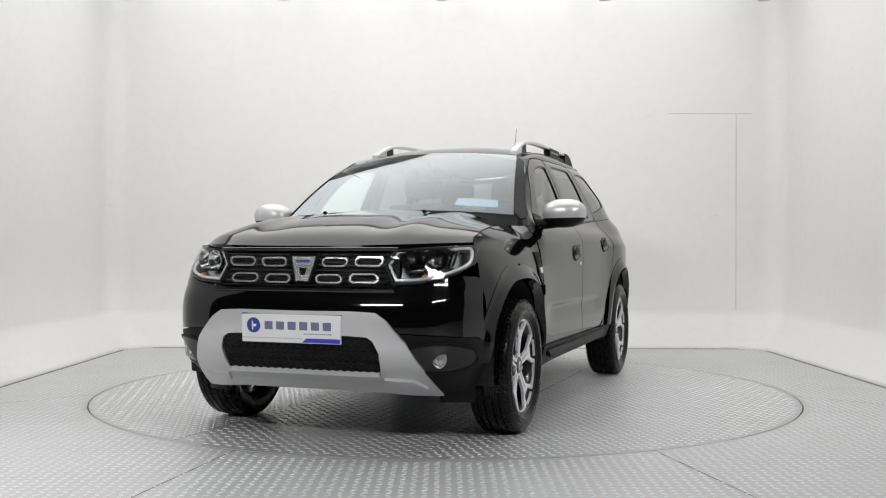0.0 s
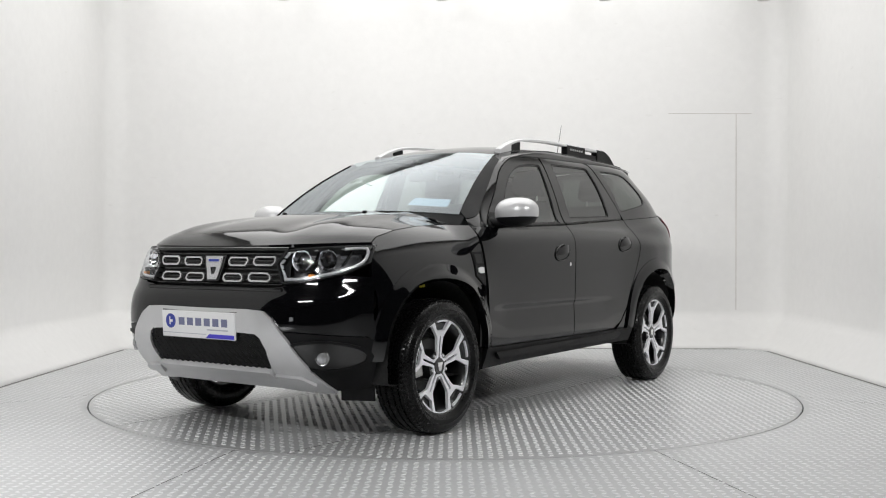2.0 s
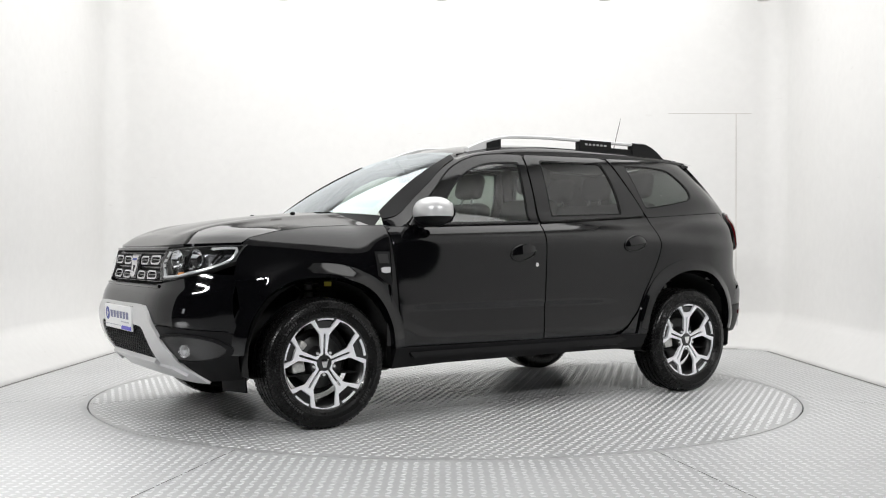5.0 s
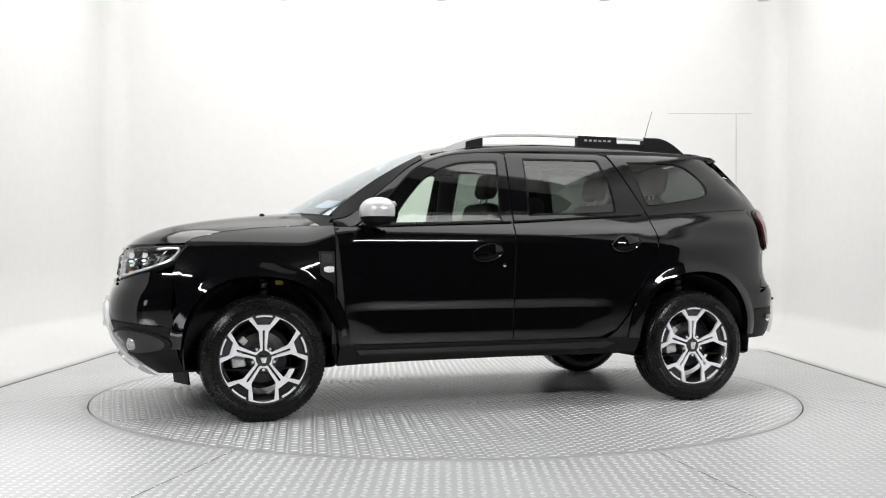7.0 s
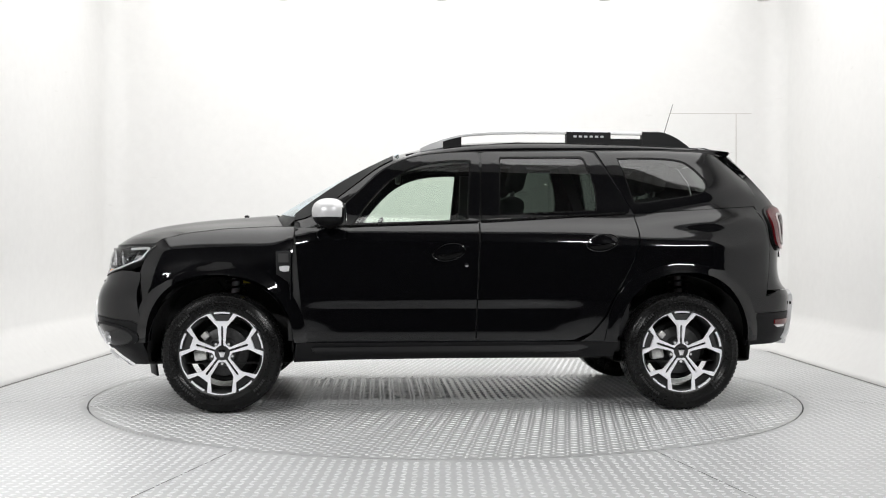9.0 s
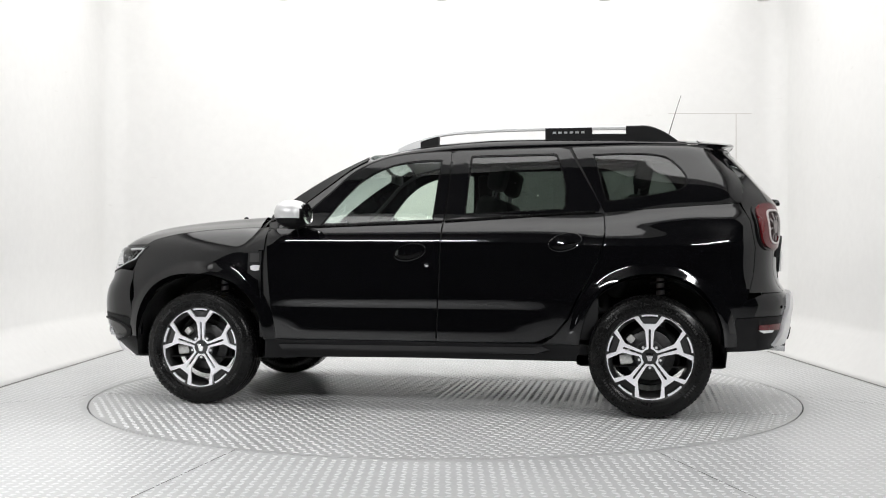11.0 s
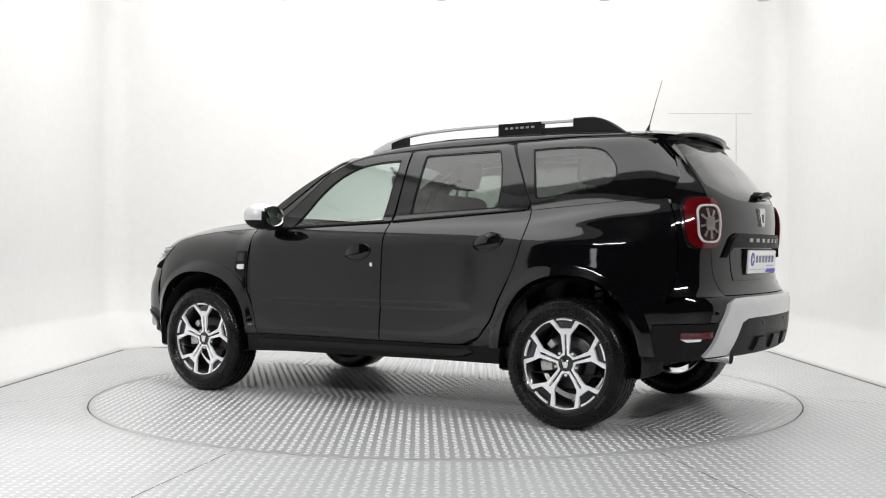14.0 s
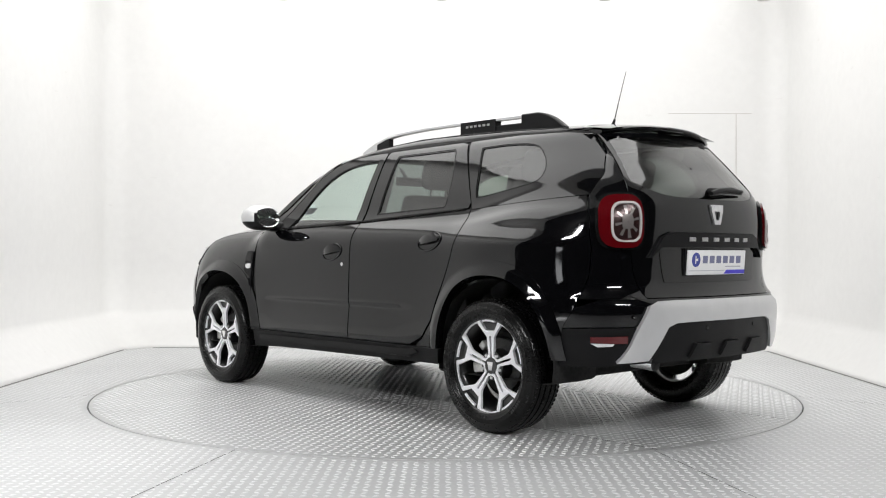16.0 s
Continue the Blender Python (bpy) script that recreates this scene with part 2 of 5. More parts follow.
def studs(inside, z, angle_at, pitch=0.046, long=0.037, wide=0.019, high=0.0019, bounds=(-3.0, 3.0, -6.6, 2.87)):
    """Raised lozenges of a tread plate, alternately turned."""
    v, f = [], []
    x0, x1, y0, y1 = bounds
    nx, ny = int((x1 - x0) / pitch), int((y1 - y0) / pitch)
    for i in range(nx):
        for j in range(ny):
            x, y = x0 + (i + 0.5) * pitch, y0 + (j + 0.5) * pitch
            got = angle_at(x, y)
            if got is None:
                continue
            px, py, turn = got
            if not inside(px, py):
                continue
            a = turn + (math.pi / 4 if (i + j) % 2 else -math.pi / 4)
            c, s = math.cos(a), math.sin(a)
            k = len(v)
            for (u, w, h) in ((-long / 2, 0, 0), (0, -wide / 2, 0), (long / 2, 0, 0), (0, wide / 2, 0),
                              (-long * 0.36, 0, high), (0, -wide * 0.30, high), (long * 0.36, 0, high), (0, wide * 0.30, high)):
                v.append((px + u * c - w * s, py + u * s + w * c, z + h))
            f += [(k + 4, k + 5, k + 6, k + 7)] + [(k + q, k + (q + 1) % 4, k + 4 + (q + 1) % 4, k + 4 + q) for q in range(4)]
    return v, f


def stage():
    floor = tagged(new("floor"), "grey steel tread-plate stage floor round a turntable", "floor", kind="structure")
    n = 128
    ring = [(math.cos(2 * math.pi * i / n), math.sin(2 * math.pi * i / n)) for i in range(n)]
    ro = TABLE_R + 0.008
    v = [(ro * c, ro * s, 0.0) for c, s in ring]

    def edge(c, s):
        k = min((FLOOR_X + 0.001) / max(abs(c), 1e-6), ((BACK_Y + 0.001) if s > 0 else 3.3) / max(abs(s), 1e-6))
        return (c * k, s * k, 0.0)
    v += [edge(c, s) for c, s in ring]
    v += [(a, b, -0.03) for a, b, _ in v[:n]]
    f = [(i, n + i, n + (i + 1) % n, (i + 1) % n) for i in range(n)]
    f += [(i, (i + 1) % n, 2 * n + (i + 1) % n, 2 * n + i) for i in range(n)]
    part("floor_plate", (v, f), FLOOR, floor, angle=30)
    part("front_plate", ([(-FLOOR_X, -7.5, 0), (FLOOR_X, -7.5, 0), (FLOOR_X, -3.3, 0), (-FLOOR_X, -3.3, 0)], [(0, 1, 2, 3)]), FLOOR, floor)

    def outside(x, y):
        return x * x + y * y > (TABLE_R + 0.04) ** 2 and abs(x) < FLOOR_X - 0.03 and y < BACK_Y - 0.03
    tagged(part("stud", studs(outside, 0.0, lambda x, y: (x, y, 0.0), bounds=(-3.0, 3.0, -4.6, 2.87)), STUD, floor, angle=20), kind="stuff")
    # joints between the floor plates
    for a, b in (((0.98, -2.05), (1.45, -4.2)), ((-0.98, -2.05), (-1.45, -4.2)), ((-2.25, -0.25), (-3.0, -0.9)), ((2.25, -0.25), (3.0, -0.9))):
        d = Vector((b[0] - a[0], b[1] - a[1], 0)).normalized()
        w = Vector((-d.y, d.x, 0)) * 0.002
        p, q = Vector((*a, 0.0012)), Vector((*b, 0.0012))
        part("plate_joint", ([p - w, q - w, q + w, p + w], [(0, 1, 2, 3)]), GAP, floor)
    # dusty joint at the foot of the walls
    for nm, b in (("foot_joint", (-2.80, 2.80, BACK_Y - 0.012, BACK_Y, 0.0005, 0.004)), ("foot_joint", (-FLOOR_X, -FLOOR_X + 0.014, -2.6, BACK_Y - 0.22, 0.0005, 0.004)), ("foot_joint", (FLOOR_X - 0.014, FLOOR_X, -2.6, BACK_Y - 0.22, 0.0005, 0.004))):
        part(nm, box(*b), DUST, floor)
    # slab under the gap
    part("turntable_pit", ([(2.4 * c, 2.4 * s, -0.031) for c, s in ring], [tuple(range(n))]), GAP, floor)

    # walls with a coved foot and coved corners
    def wall_path(t, lift):
        """Plan of the wall at an offset from the floor's edge."""
        x, y = FLOOR_X + lift, BACK_Y + lift
        r = 0.22
        pts = [(-x, FRONT_WALL)] + [(-x, y - r)]
        pts += [(-x + r - r * math.cos(a), y - r + r * math.sin(a)) for a in [math.pi / 2 * k / 8 for k in range(1, 9)]]
        pts += [(x - r + r * math.sin(a), y - r + r * math.cos(a)) for a in [math.pi / 2 * k / 8 for k in range(0, 9)]]
        pts += [(x, FRONT_WALL)]
        return pts
    prof = [(0.0, 0.0)] + [(COVE * (k / 10) ** 0.86, COVE * 1.12 * k / 10) for k in range(1, 10)] + [(COVE, COVE * 1.15 + 0.01)]
    prof += [(COVE, 0.8), (COVE, 1.6), (COVE, 2.4), (COVE, 3.2), (COVE, 4.2)]
    rows = [[(px, py, h) for px, py in wall_path(0, lift)] for lift, h in prof]
    w = len(rows[0])
    v = [p for r in rows for p in r]
    f = [(j * w + i, (j + 1) * w + i, (j + 1) * w + i + 1, j * w + i + 1) for j in range(len(rows) - 1) for i in range(w - 1)]
    f = [tuple(reversed(q)) for q in f]
    wall = part("wall_cove", (v, f), WALL, None, angle=50)
    sol = wall.modifiers.new("thickness", "SOLIDIFY")
    sol.thickness, sol.offset = 0.06, -1
    tagged(wall, "smooth white painted cove wall of a photo stage", "wall", kind="structure")

    # door in the back wall, flush, told by its seams
    by = BACK_Y + COVE
    door = tagged(new("door_1"), "flush white door in the back wall with thin dark seams", "door", kind="structure")
    part("side_seam", box(2.865, 2.871, by - 0.003, by + 0.01, 0.36, 2.29), SEAM, door)
    part("top_seam", box(2.20, 3.02, by - 0.003, by + 0.01, 2.292, 2.297), SEAM, door)

    # ceiling and the dark hall in front of the stage
    c = part("ceiling", box(-3.4, 3.4, -2.66, 3.3, 4.2, 4.3), WALL)
    tagged(c, "white ceiling over the stage", "ceiling", kind="structure")
    h = part("hall_floor", box(-9, 9, FRONT_Y, -7.5, -0.1, 0.0), HALL)
    tagged(h, "dark hall floor in front of the stage", "floor", kind="structure")
    for nm, b in (("wall_south", (-9, 9, FRONT_Y - 0.2, FRONT_Y, 0, 5)), ("wall_west", (-9.2, -9, FRONT_Y, 3.5, 0, 5)), ("wall_east", (9, 9.2, FRONT_Y, 3.5, 0, 5)),
                  ("hall_ceiling", (-9, 9, FRONT_Y, 3.5, 5.0, 5.1))):
        tagged(part(nm, box(*b), HALL), "dark plain hall wall", "wall", kind="structure")
    # unseen glowing panel in a frame, added to put a bright blob in the doors
    win = tagged(new("reflection_panel"), "unseen glowing panel added on the hall's side wall for a reflection", "window", kind="structure")
    part("window_frame", join(box(-8.998, -8.94, -11.38, -11.30, 0.52, 1.78), box(-8.998, -8.94, -9.90, -9.82, 0.52, 1.78), box(-8.998, -8.94, -11.30, -9.90, 1.70, 1.78), box(-8.998, -8.94, -11.30, -9.90, 0.52, 0.60)), HALL, win)
    for y0 in (-11.295, -10.595):
        part("glow_pane", box(-8.99, -8.97, y0, y0 + 0.69, 0.605, 1.695), PANEL_GLOW, win)
    for s in (-1, 1):
        tagged(part("side_plate", box(min(s * 3.022, s * 8.99), max(s * 3.022, s * 8.99), -7.5, -2.6, -0.06, -0.001), FLOOR), "grey steel floor beside the stage", "floor", kind="structure")
        tagged(part("side_floor", box(min(s * 3.02, s * 9), max(s * 3.02, s * 9), -2.598, 3.5, -0.1, -0.005), HALL), "dark hall floor beside the stage", "floor", kind="structure")


FRONT_WALL = -2.6
stage()


def turntable():
    root = tagged(new("turntable"), "round revolving tread-plate turntable set in the floor", "turntable")
    n = 128
    v = [(TABLE_R * math.cos(2 * math.pi * i / n), TABLE_R * math.sin(2 * math.pi * i / n), z) for z in (0.0, -0.028) for i in range(n)]
    f = [tuple(range(n))] + [(i, n + i, n + (i + 1) % n, (i + 1) % n) for i in range(n)]
    part("disc", (v, f), TABLE_PLATE, root, angle=30)

    # plates laid in different ways, with their joints
    def piece(x, y):
        if abs(y) < 0.62:
            return 0 if x < 0 else 1
        return 2 if y > 0 else 3
    turns = (0.0, math.pi / 4, 0.6, -0.25)
    shape = ([], [])
    for k in range(4):
        t = turns[k]
        c, s = math.cos(t), math.sin(t)

        def place(x, y, c=c, s=s, t=t):
            return (x * c - y * s, x * s + y * c, t)
        shape = join(shape, studs(lambda x, y, k=k: x * x + y * y < (TABLE_R - 0.03) ** 2 and piece(x, y) == k, 0.0, place, high=0.0026, wide=0.018, bounds=(-3.2, 3.2, -3.2, 3.2)))
    tagged(part("stud", shape, TABLE_STUD, root, angle=20), kind="stuff")
    for a, b in (((-2.16, 0.62), (2.16, 0.62)), ((-2.16, -0.62), (2.16, -0.62)), ((0, -0.62), (0, 0.62))):
        d = Vector((b[0] - a[0], b[1] - a[1], 0)).normalized()
        w = Vector((-d.y, d.x, 0)) * 0.002
        p, q = Vector((*a, 0.0012)), Vector((*b, 0.0012))
        part("plate_joint", ([p - w, q - w, q + w, p + w], [(0, 1, 2, 3)]), GAP, root)
    return root


TABLE = turntable()


def ceiling_spots():
    """A row of small lamps on stems in front of the back wall."""
    first = None
    for x in (-3.0, -1.52, -0.04, 1.48, 2.96):
        if first is None:
            first = tagged(new("ceiling_spotlight"), "small white spotlight hanging on a stem from the ceiling", "spotlight", "row of ceiling spotlights")
            part("head", lathe([(0.0, 0.012), (0.055, 0.012), (0.060, 0.0), (0.075, 0.02), (0.075, 0.17), (0.05, 0.20), (0.0, 0.20)], 28, "z"), SPOT_PAINT, first)
            part("stem", tube([(0, 0, 0.19), (0, 0, 0.97)], 0.012, 10), SPOT_PAINT, first)
            first.matrix_basis = pose(x, 2.6, 3.274)
        else:
            copy_thing(first, pose(x, 2.6, 3.274))


SPOT_PAINT = mat("pale_grey_lamp_paint", (0.70, 0.69, 0.67), 0.5, grain=0.05, scale=40)
ceiling_spots()
# ---- the car's outer surface ----
SIDE = [(0.20, 0.790), (0.30, 0.822), (0.40, 0.848), (0.50, 0.8565), (0.58, 0.8575), (0.70, 0.858), (0.82, 0.858), (0.92, 0.857),
        (1.00, 0.848), (1.05, 0.822), (1.10, 0.776), (1.15, 0.745), (1.25, 0.708), (1.35, 0.668), (1.45, 0.622), (1.50, 0.594), (1.54, 0.560), (1.58, 0.50)]
FENDER = [(0.20, 0.790), (0.40, 0.846), (0.58, 0.850), (0.70, 0.856), (0.80, 0.858), (0.88, 0.852), (0.94, 0.832), (1.00, 0.790), (1.04, 0.742), (1.07, 0.690), (1.10, 0.62), (1.2, 0.4)]
NOSE = [(0.15, 1.84), (0.24, 1.945), (0.32, 2.032), (0.42, 2.106), (0.52, 2.142), (0.62, 2.146), (0.70, 2.126), (0.76, 2.093), (0.80, 2.083), (0.93, 2.055), (0.98, 2.02), (1.2, 1.98)]
TAIL = [(0.20, 2.00), (0.30, 2.085), (0.42, 2.145), (0.55, 2.165), (0.68, 2.165), (0.73, 2.125), (0.80, 2.105), (0.95, 2.105), (1.10, 2.112), (1.20, 2.098), (1.30, 2.042), (1.40, 1.965), (1.50, 1.878), (1.58, 1.805)]
NF, NR = 5.6, 8.0


def sstep(a, b, x):
    t = min(max((x - a) / (b - a), 0), 1)
    return t * t * (3 - 2 * t)


def tail_x(z, y):
    """How far back the bowed rear end lies at a y."""
    k = min(abs(y) / 0.6, 1.35) ** 2
    return soft(z, TAIL) - 0.07 * k - 0.034 * sstep(1.2, 1.36, z) * (1 - k / 1.604)


def half(x, z):
    """Half width of the body at x and z, with its wheel bulges and haunches."""
    w = sstep(0.82, 1.10, x)
    lift = 0.07 * sstep(-0.95, -1.6, x) * sstep(1.48, 1.26, z)
    y = soft(z, SIDE) * (1 - w) + soft(z, FENDER) * w if w else soft(z - lift, SIDE)
    y += 0.048 * math.exp(-((x - 1.36) / 0.40) ** 2) * sstep(0.95, 0.70, z) if z > 0.1 else 0
    y += 0.046 * (math.exp(-((x + 1.36) / 0.37) ** 2) if x > -1.36 else 1 - 0.5 * sstep(-1.5, -1.85, x)) * sstep(1.07, 0.95, z)
    y += 0.024 * sstep(1.48, 1.74, x) * sstep(0.26, 0.40, z) * sstep(0.92, 0.76, z)
    # pressed scoop along the foot of the doors
    y += (0.012 * min(max((0.60 - z) / 0.16, 0), 1) - 0.008 * sstep(0.63, 0.60, z)) * sstep(0.86, 0.66, x) * sstep(-0.80, -0.48, x)
    return y


def side_map(x, z, off=0.0):
    a, n = (soft(z, NOSE), NF) if x > 0 else (tail_x(z, 0.76), NR)
    k = min(abs(x) / a, 0.9999)
    return (x, (half(x, z) + off) * (1 - k ** n) ** (1 / n), z)


def front_map(y, z, off=0.0):
    a = soft(z, NOSE) + off
    b = half(1.75, z) + off
    k = min(abs(y) / b, 0.9999)
    return (a * (1 - k ** NF) ** (1 / NF), y, z)


def rear_map(y, z, off=0.0):
    a = tail_x(z, y) + off
    b = half(-1.8, z) + off
    k = min(abs(y) / b, 0.9999)
    return (-a * (1 - k ** NR) ** (1 / NR), y, z)


def wrap_map(front):
    """Round the corner: a is the plan angle in degrees from straight ahead (or behind)."""
    def go(a, z, off=0.0):
        tab, n, s = (NOSE, NF, 1) if front else (TAIL, NR, -1)
        c, w = math.cos(radians(a)), math.sin(radians(a))
        k = (abs(c) ** n + abs(w) ** n) ** (-1 / n)
        x = s * k * c * (soft(z, tab) + off)
        if not front:
            x = -k * c * (tail_x(z, k * w * half(-1.8, z)) + off)
        return (x, k * w * (half(max(min(x, 1.75), -1.8), z) + off), z)
    return go


def lifted(fn, off):
    return lambda a, b: fn(a, b, off)


def outward(v):
    return Vector((v.x * 0.35, v.y, 0.15))


def ahead(v):
    return Vector((1, v.y * 0.3, 0.1))


def behind(v):
    return Vector((-1, v.y * 0.3, 0.1))


def upward(v):
    return Vector((0, 0, 1))


FRONT_WRAP, REAR_WRAP = wrap_map(True), wrap_map(False)

car = tagged(new("car"), "glossy black compact SUV with silver roof rails standing on the turntable", "car")


def pair(name, shape, material, parent=None, label="", angle=40):
    """A left part and its mirror image."""
    a = part(name, shape, material, parent or car, label, angle)
    b = part(name, flip_y(shape), material, parent or car, label, angle)
    return a, b


FRONT_ARCH = curve([(0.925, 0.40), (0.945, 0.52), (1.00, 0.635), (1.09, 0.725), (1.22, 0.775), (1.37, 0.79), (1.52, 0.775), (1.64, 0.715), (1.72, 0.62), (1.76, 0.52), (1.775, 0.40)], 4)
REAR_ARCH = curve([(-0.945, 0.40), (-0.975, 0.54), (-1.03, 0.65), (-1.11, 0.735), (-1.23, 0.79), (-1.36, 0.805), (-1.50, 0.785), (-1.61, 0.72), (-1.69, 0.61), (-1.73, 0.50), (-1.74, 0.40)], 4)
GAPW = 0.0045


def shift(pl, dx=0.0, dz=0.0):
    return [(a + dx, b + dz) for a, b in pl]


def body_panels():
    # front wings
    up = [(0.905 + GAPW, 0.40), (0.927 + GAPW, 0.62), (0.935 + GAPW, 0.85), (0.93 + GAPW, 1.068), (1.10, 1.068), (1.35, 1.054), (1.55, 1.030), (1.70, 0.995), (1.745, 0.968), (1.79, 0.88), (1.815, 0.80), (1.80, 0.70), (1.785, 0.56), (1.785, 0.40)]
    pair("front_wing", ruled(FRONT_ARCH, up, side_map, 60, 26, 0.02, out=outward), PAINT)
    # front doors
    lo = [(0.868, 0.405), (0.5, 0.405), (0.1, 0.405), (-0.122 + GAPW, 0.405)]
    mid = [(0.93, 1.062), (0.60, 1.062), (0.25, 1.082), (-0.150 + GAPW, 1.098)]
    door = ruled(lo, mid, side_map, 24, 48, 0.02, out=outward)
    fd = pair("front_door", door, PAINT)
    # rear doors
    lo = [(-0.122 - GAPW, 0.405), (-0.45, 0.405), (-0.70, 0.410), (-0.80, 0.455), (-0.88, 0.55), (-0.93, 0.66), (-1.0, 0.78)]
    mid = [(-0.150 - GAPW, 1.098), (-0.50, 1.118), (-0.75, 1.132), (-0.88, 1.14), (-0.98, 1.146), (-1.03, 1.148), (-1.075, 1.15)]
    # the rear edge follows the wheel arch
    rear = curve([(-1.0, 0.78), (-1.055, 0.90), (-1.085, 1.02), (-1.075, 1.15)], 5)
    lo2 = lo[:-1] + rear
    up2 = [(-0.150 - GAPW, 1.098)] + [(-0.150 - GAPW - (0.925 - GAPW) * k / 12, 1.098 + 0.052 * k / 12) for k in range(1, 13)]
    rd = pair("rear_door", ruled(lo2, up2, side_map, 46, 46, 0.02, out=outward), PAINT)
    # quarter panels round the rear arch
    edge = shift([(-0.735, 0.40), (-0.80, 0.445), (-0.885, 0.545), (-0.935, 0.66)] + rear, -GAPW * 1.6)
    up = edge + [(-1.30, 1.165), (-1.60, 1.185), (-1.83, 1.20), (-1.885, 1.10), (-1.91, 0.95), (-1.90, 0.80), (-1.86, 0.66), (-1.80, 0.56), (-1.775, 0.40)]
    pair("quarter_panel", ruled(REAR_ARCH, up, side_map, 70, 26, 0.02, out=outward), PAINT)
    # window frames
    g_front = curve([(0.60, 1.082), (0.515, 1.205), (0.375, 1.355), (0.225, 1.440), (0.064, 1.474), (-0.10, 1.482)], 4) + [(-0.114, 1.475)] + [(-0.100, 1.29), (-0.086, 1.115), (-0.10, 1.108), (0.25, 1.093), (0.60, 1.082)]
    o_front = curve([(0.80, 1.066), (0.585, 1.255), (0.425, 1.405), (0.25, 1.490), (0.065, 1.522), (-0.14, 1.532)], 4) + [(-0.163, 1.528), (-0.160, 1.29), (-0.147, 1.105), (-0.13, 1.099), (0.25, 1.083), (0.80, 1.066)]
    pair("window_frame", ruled(o_front, g_front, side_map, 60, 3, 0.02, True, outward), PAINT, None)
    g_rear = [(-0.266, 1.140), (-0.284, 1.495), (-0.295, 1.503), (-0.785, 1.509), (-0.806, 1.497), (-0.842, 1.40), (-0.862, 1.30), (-0.864, 1.18), (-0.852, 1.166), (-0.266, 1.140)]
    o_rear = [(-0.165, 1.105), (-0.178, 1.520), (-0.190, 1.534), (-0.82, 1.545), (-0.872, 1.530), (-0.945, 1.40), (-1.00, 1.30), (-1.06, 1.19), (-1.05, 1.158), (-0.165, 1.105)]
    pair("window_frame", ruled(o_rear, g_rear, side_map, 60, 3, 0.02, True, outward), PAINT, None)
    g_q = curve([(-1.010, 1.500), (-1.22, 1.505), (-1.40, 1.490), (-1.485, 1.44), (-1.545, 1.36), (-1.535, 1.295), (-1.45, 1.265), (-1.25, 1.232), (-1.12, 1.214), (-1.083, 1.232), (-1.05, 1.36), (-1.010, 1.500)], 4)
    o_q = [(-0.885, 1.545), (-1.25, 1.552), (-1.55, 1.545), (-1.70, 1.53), (-1.80, 1.42), (-1.86, 1.31), (-1.845, 1.205), (-1.60, 1.188), (-1.30, 1.168), (-1.083, 1.153), (-1.01, 1.30), (-0.885, 1.545)]
    pair("quarter_pillar", ruled(o_q, g_q, side_map, 90, 6, 0.02, True, outward), PAINT)
    # B-pillar strip between the frames sits behind the gap
    pair("pillar_strip", ruled([(-0.12, 1.10), (-0.22, 1.105)], [(-0.13, 1.54), (-0.22, 1.54)], lifted(side_map, -0.012), 4, 8, 0.0, out=outward), GLOSS)
    pair("shut_line_seal", ruled([(-0.09, 0.42), (-0.16, 0.42)], [(-0.11, 1.10), (-0.18, 1.10)], lifted(side_map, -0.012), 4, 8, 0.0, out=outward), GAP)
    for lo_s, up_s in (([(-1.03, 1.16), (-1.11, 1.16)], [(-0.84, 1.55), (-0.92, 1.55)]), ([(0.87, 0.41), (0.96, 0.41)], [(0.90, 1.065), (0.97, 1.065)]), ([(-0.96, 0.70), (-1.03, 0.76)], [(-1.03, 1.16), (-1.11, 1.16)])):
        pair("shut_line_seal", ruled(lo_s, up_s, lifted(side_map, -0.014), 4, 10, 0.0, out=outward), GAP)
    # cant rail and A-pillar: from the frames up to the roof
    lo = curve([(0.935, 1.07), (0.81, 1.078), (0.59, 1.262), (0.43, 1.412), (0.25, 1.497), (0.065, 1.529), (-0.16, 1.539), (-0.82, 1.552), (-1.25, 1.559), (-1.55, 1.552), (-1.72, 1.535)], 5)
    pairs3 = []
    n = len(lo)
    for x, z in lo:
        pairs3.append(Vector(side_map(x, z)))
    v, f = [], []
    m = 5
    for i, a in enumerate(pairs3):
        b = Vector(roof_edge(i / (n - 1), a))
        for j in range(m + 1):
            t = j / m
            p = a.lerp(b, t)
            p += Vector((0.25 * sstep(0.2, 0.5, a.x), 1, 0.5)) * 0.006 * math.sin(math.pi * t)
            v.append(p)
    for i in range(n - 1):
        for j in range(m):
            q = i * (m + 1) + j
            f.append((q, q + 1, q + m + 2, q + m + 1))
    pair("roof_seal", tube([side_map(x, z - 0.004, -0.016) for x, z in lo[5:]], 0.012, 6), GAP)
    pair("cant_rail", ([tuple(p) for p in v], f), PAINT)
    # black trim along the windscreen's edge
    tv = []
    for i, a in enumerate(pairs3):
        if a.x < 0.335:
            break
        b, c = v[i * (m + 1) + 2], v[i * (m + 1) + m]
        for k in range(4):
            tv.append(tuple(Vector(b).lerp(Vector(c), k / 3) + Vector((0.003, 0.003, 0.004))))
    pair("pillar_trim", (tv, [(i * 4 + k, i * 4 + k + 1, i * 4 + k + 5, i * 4 + k + 4) for i in range(len(tv) // 4 - 1) for k in range(3)]), PLASTIC)
    # glass
    glass = []
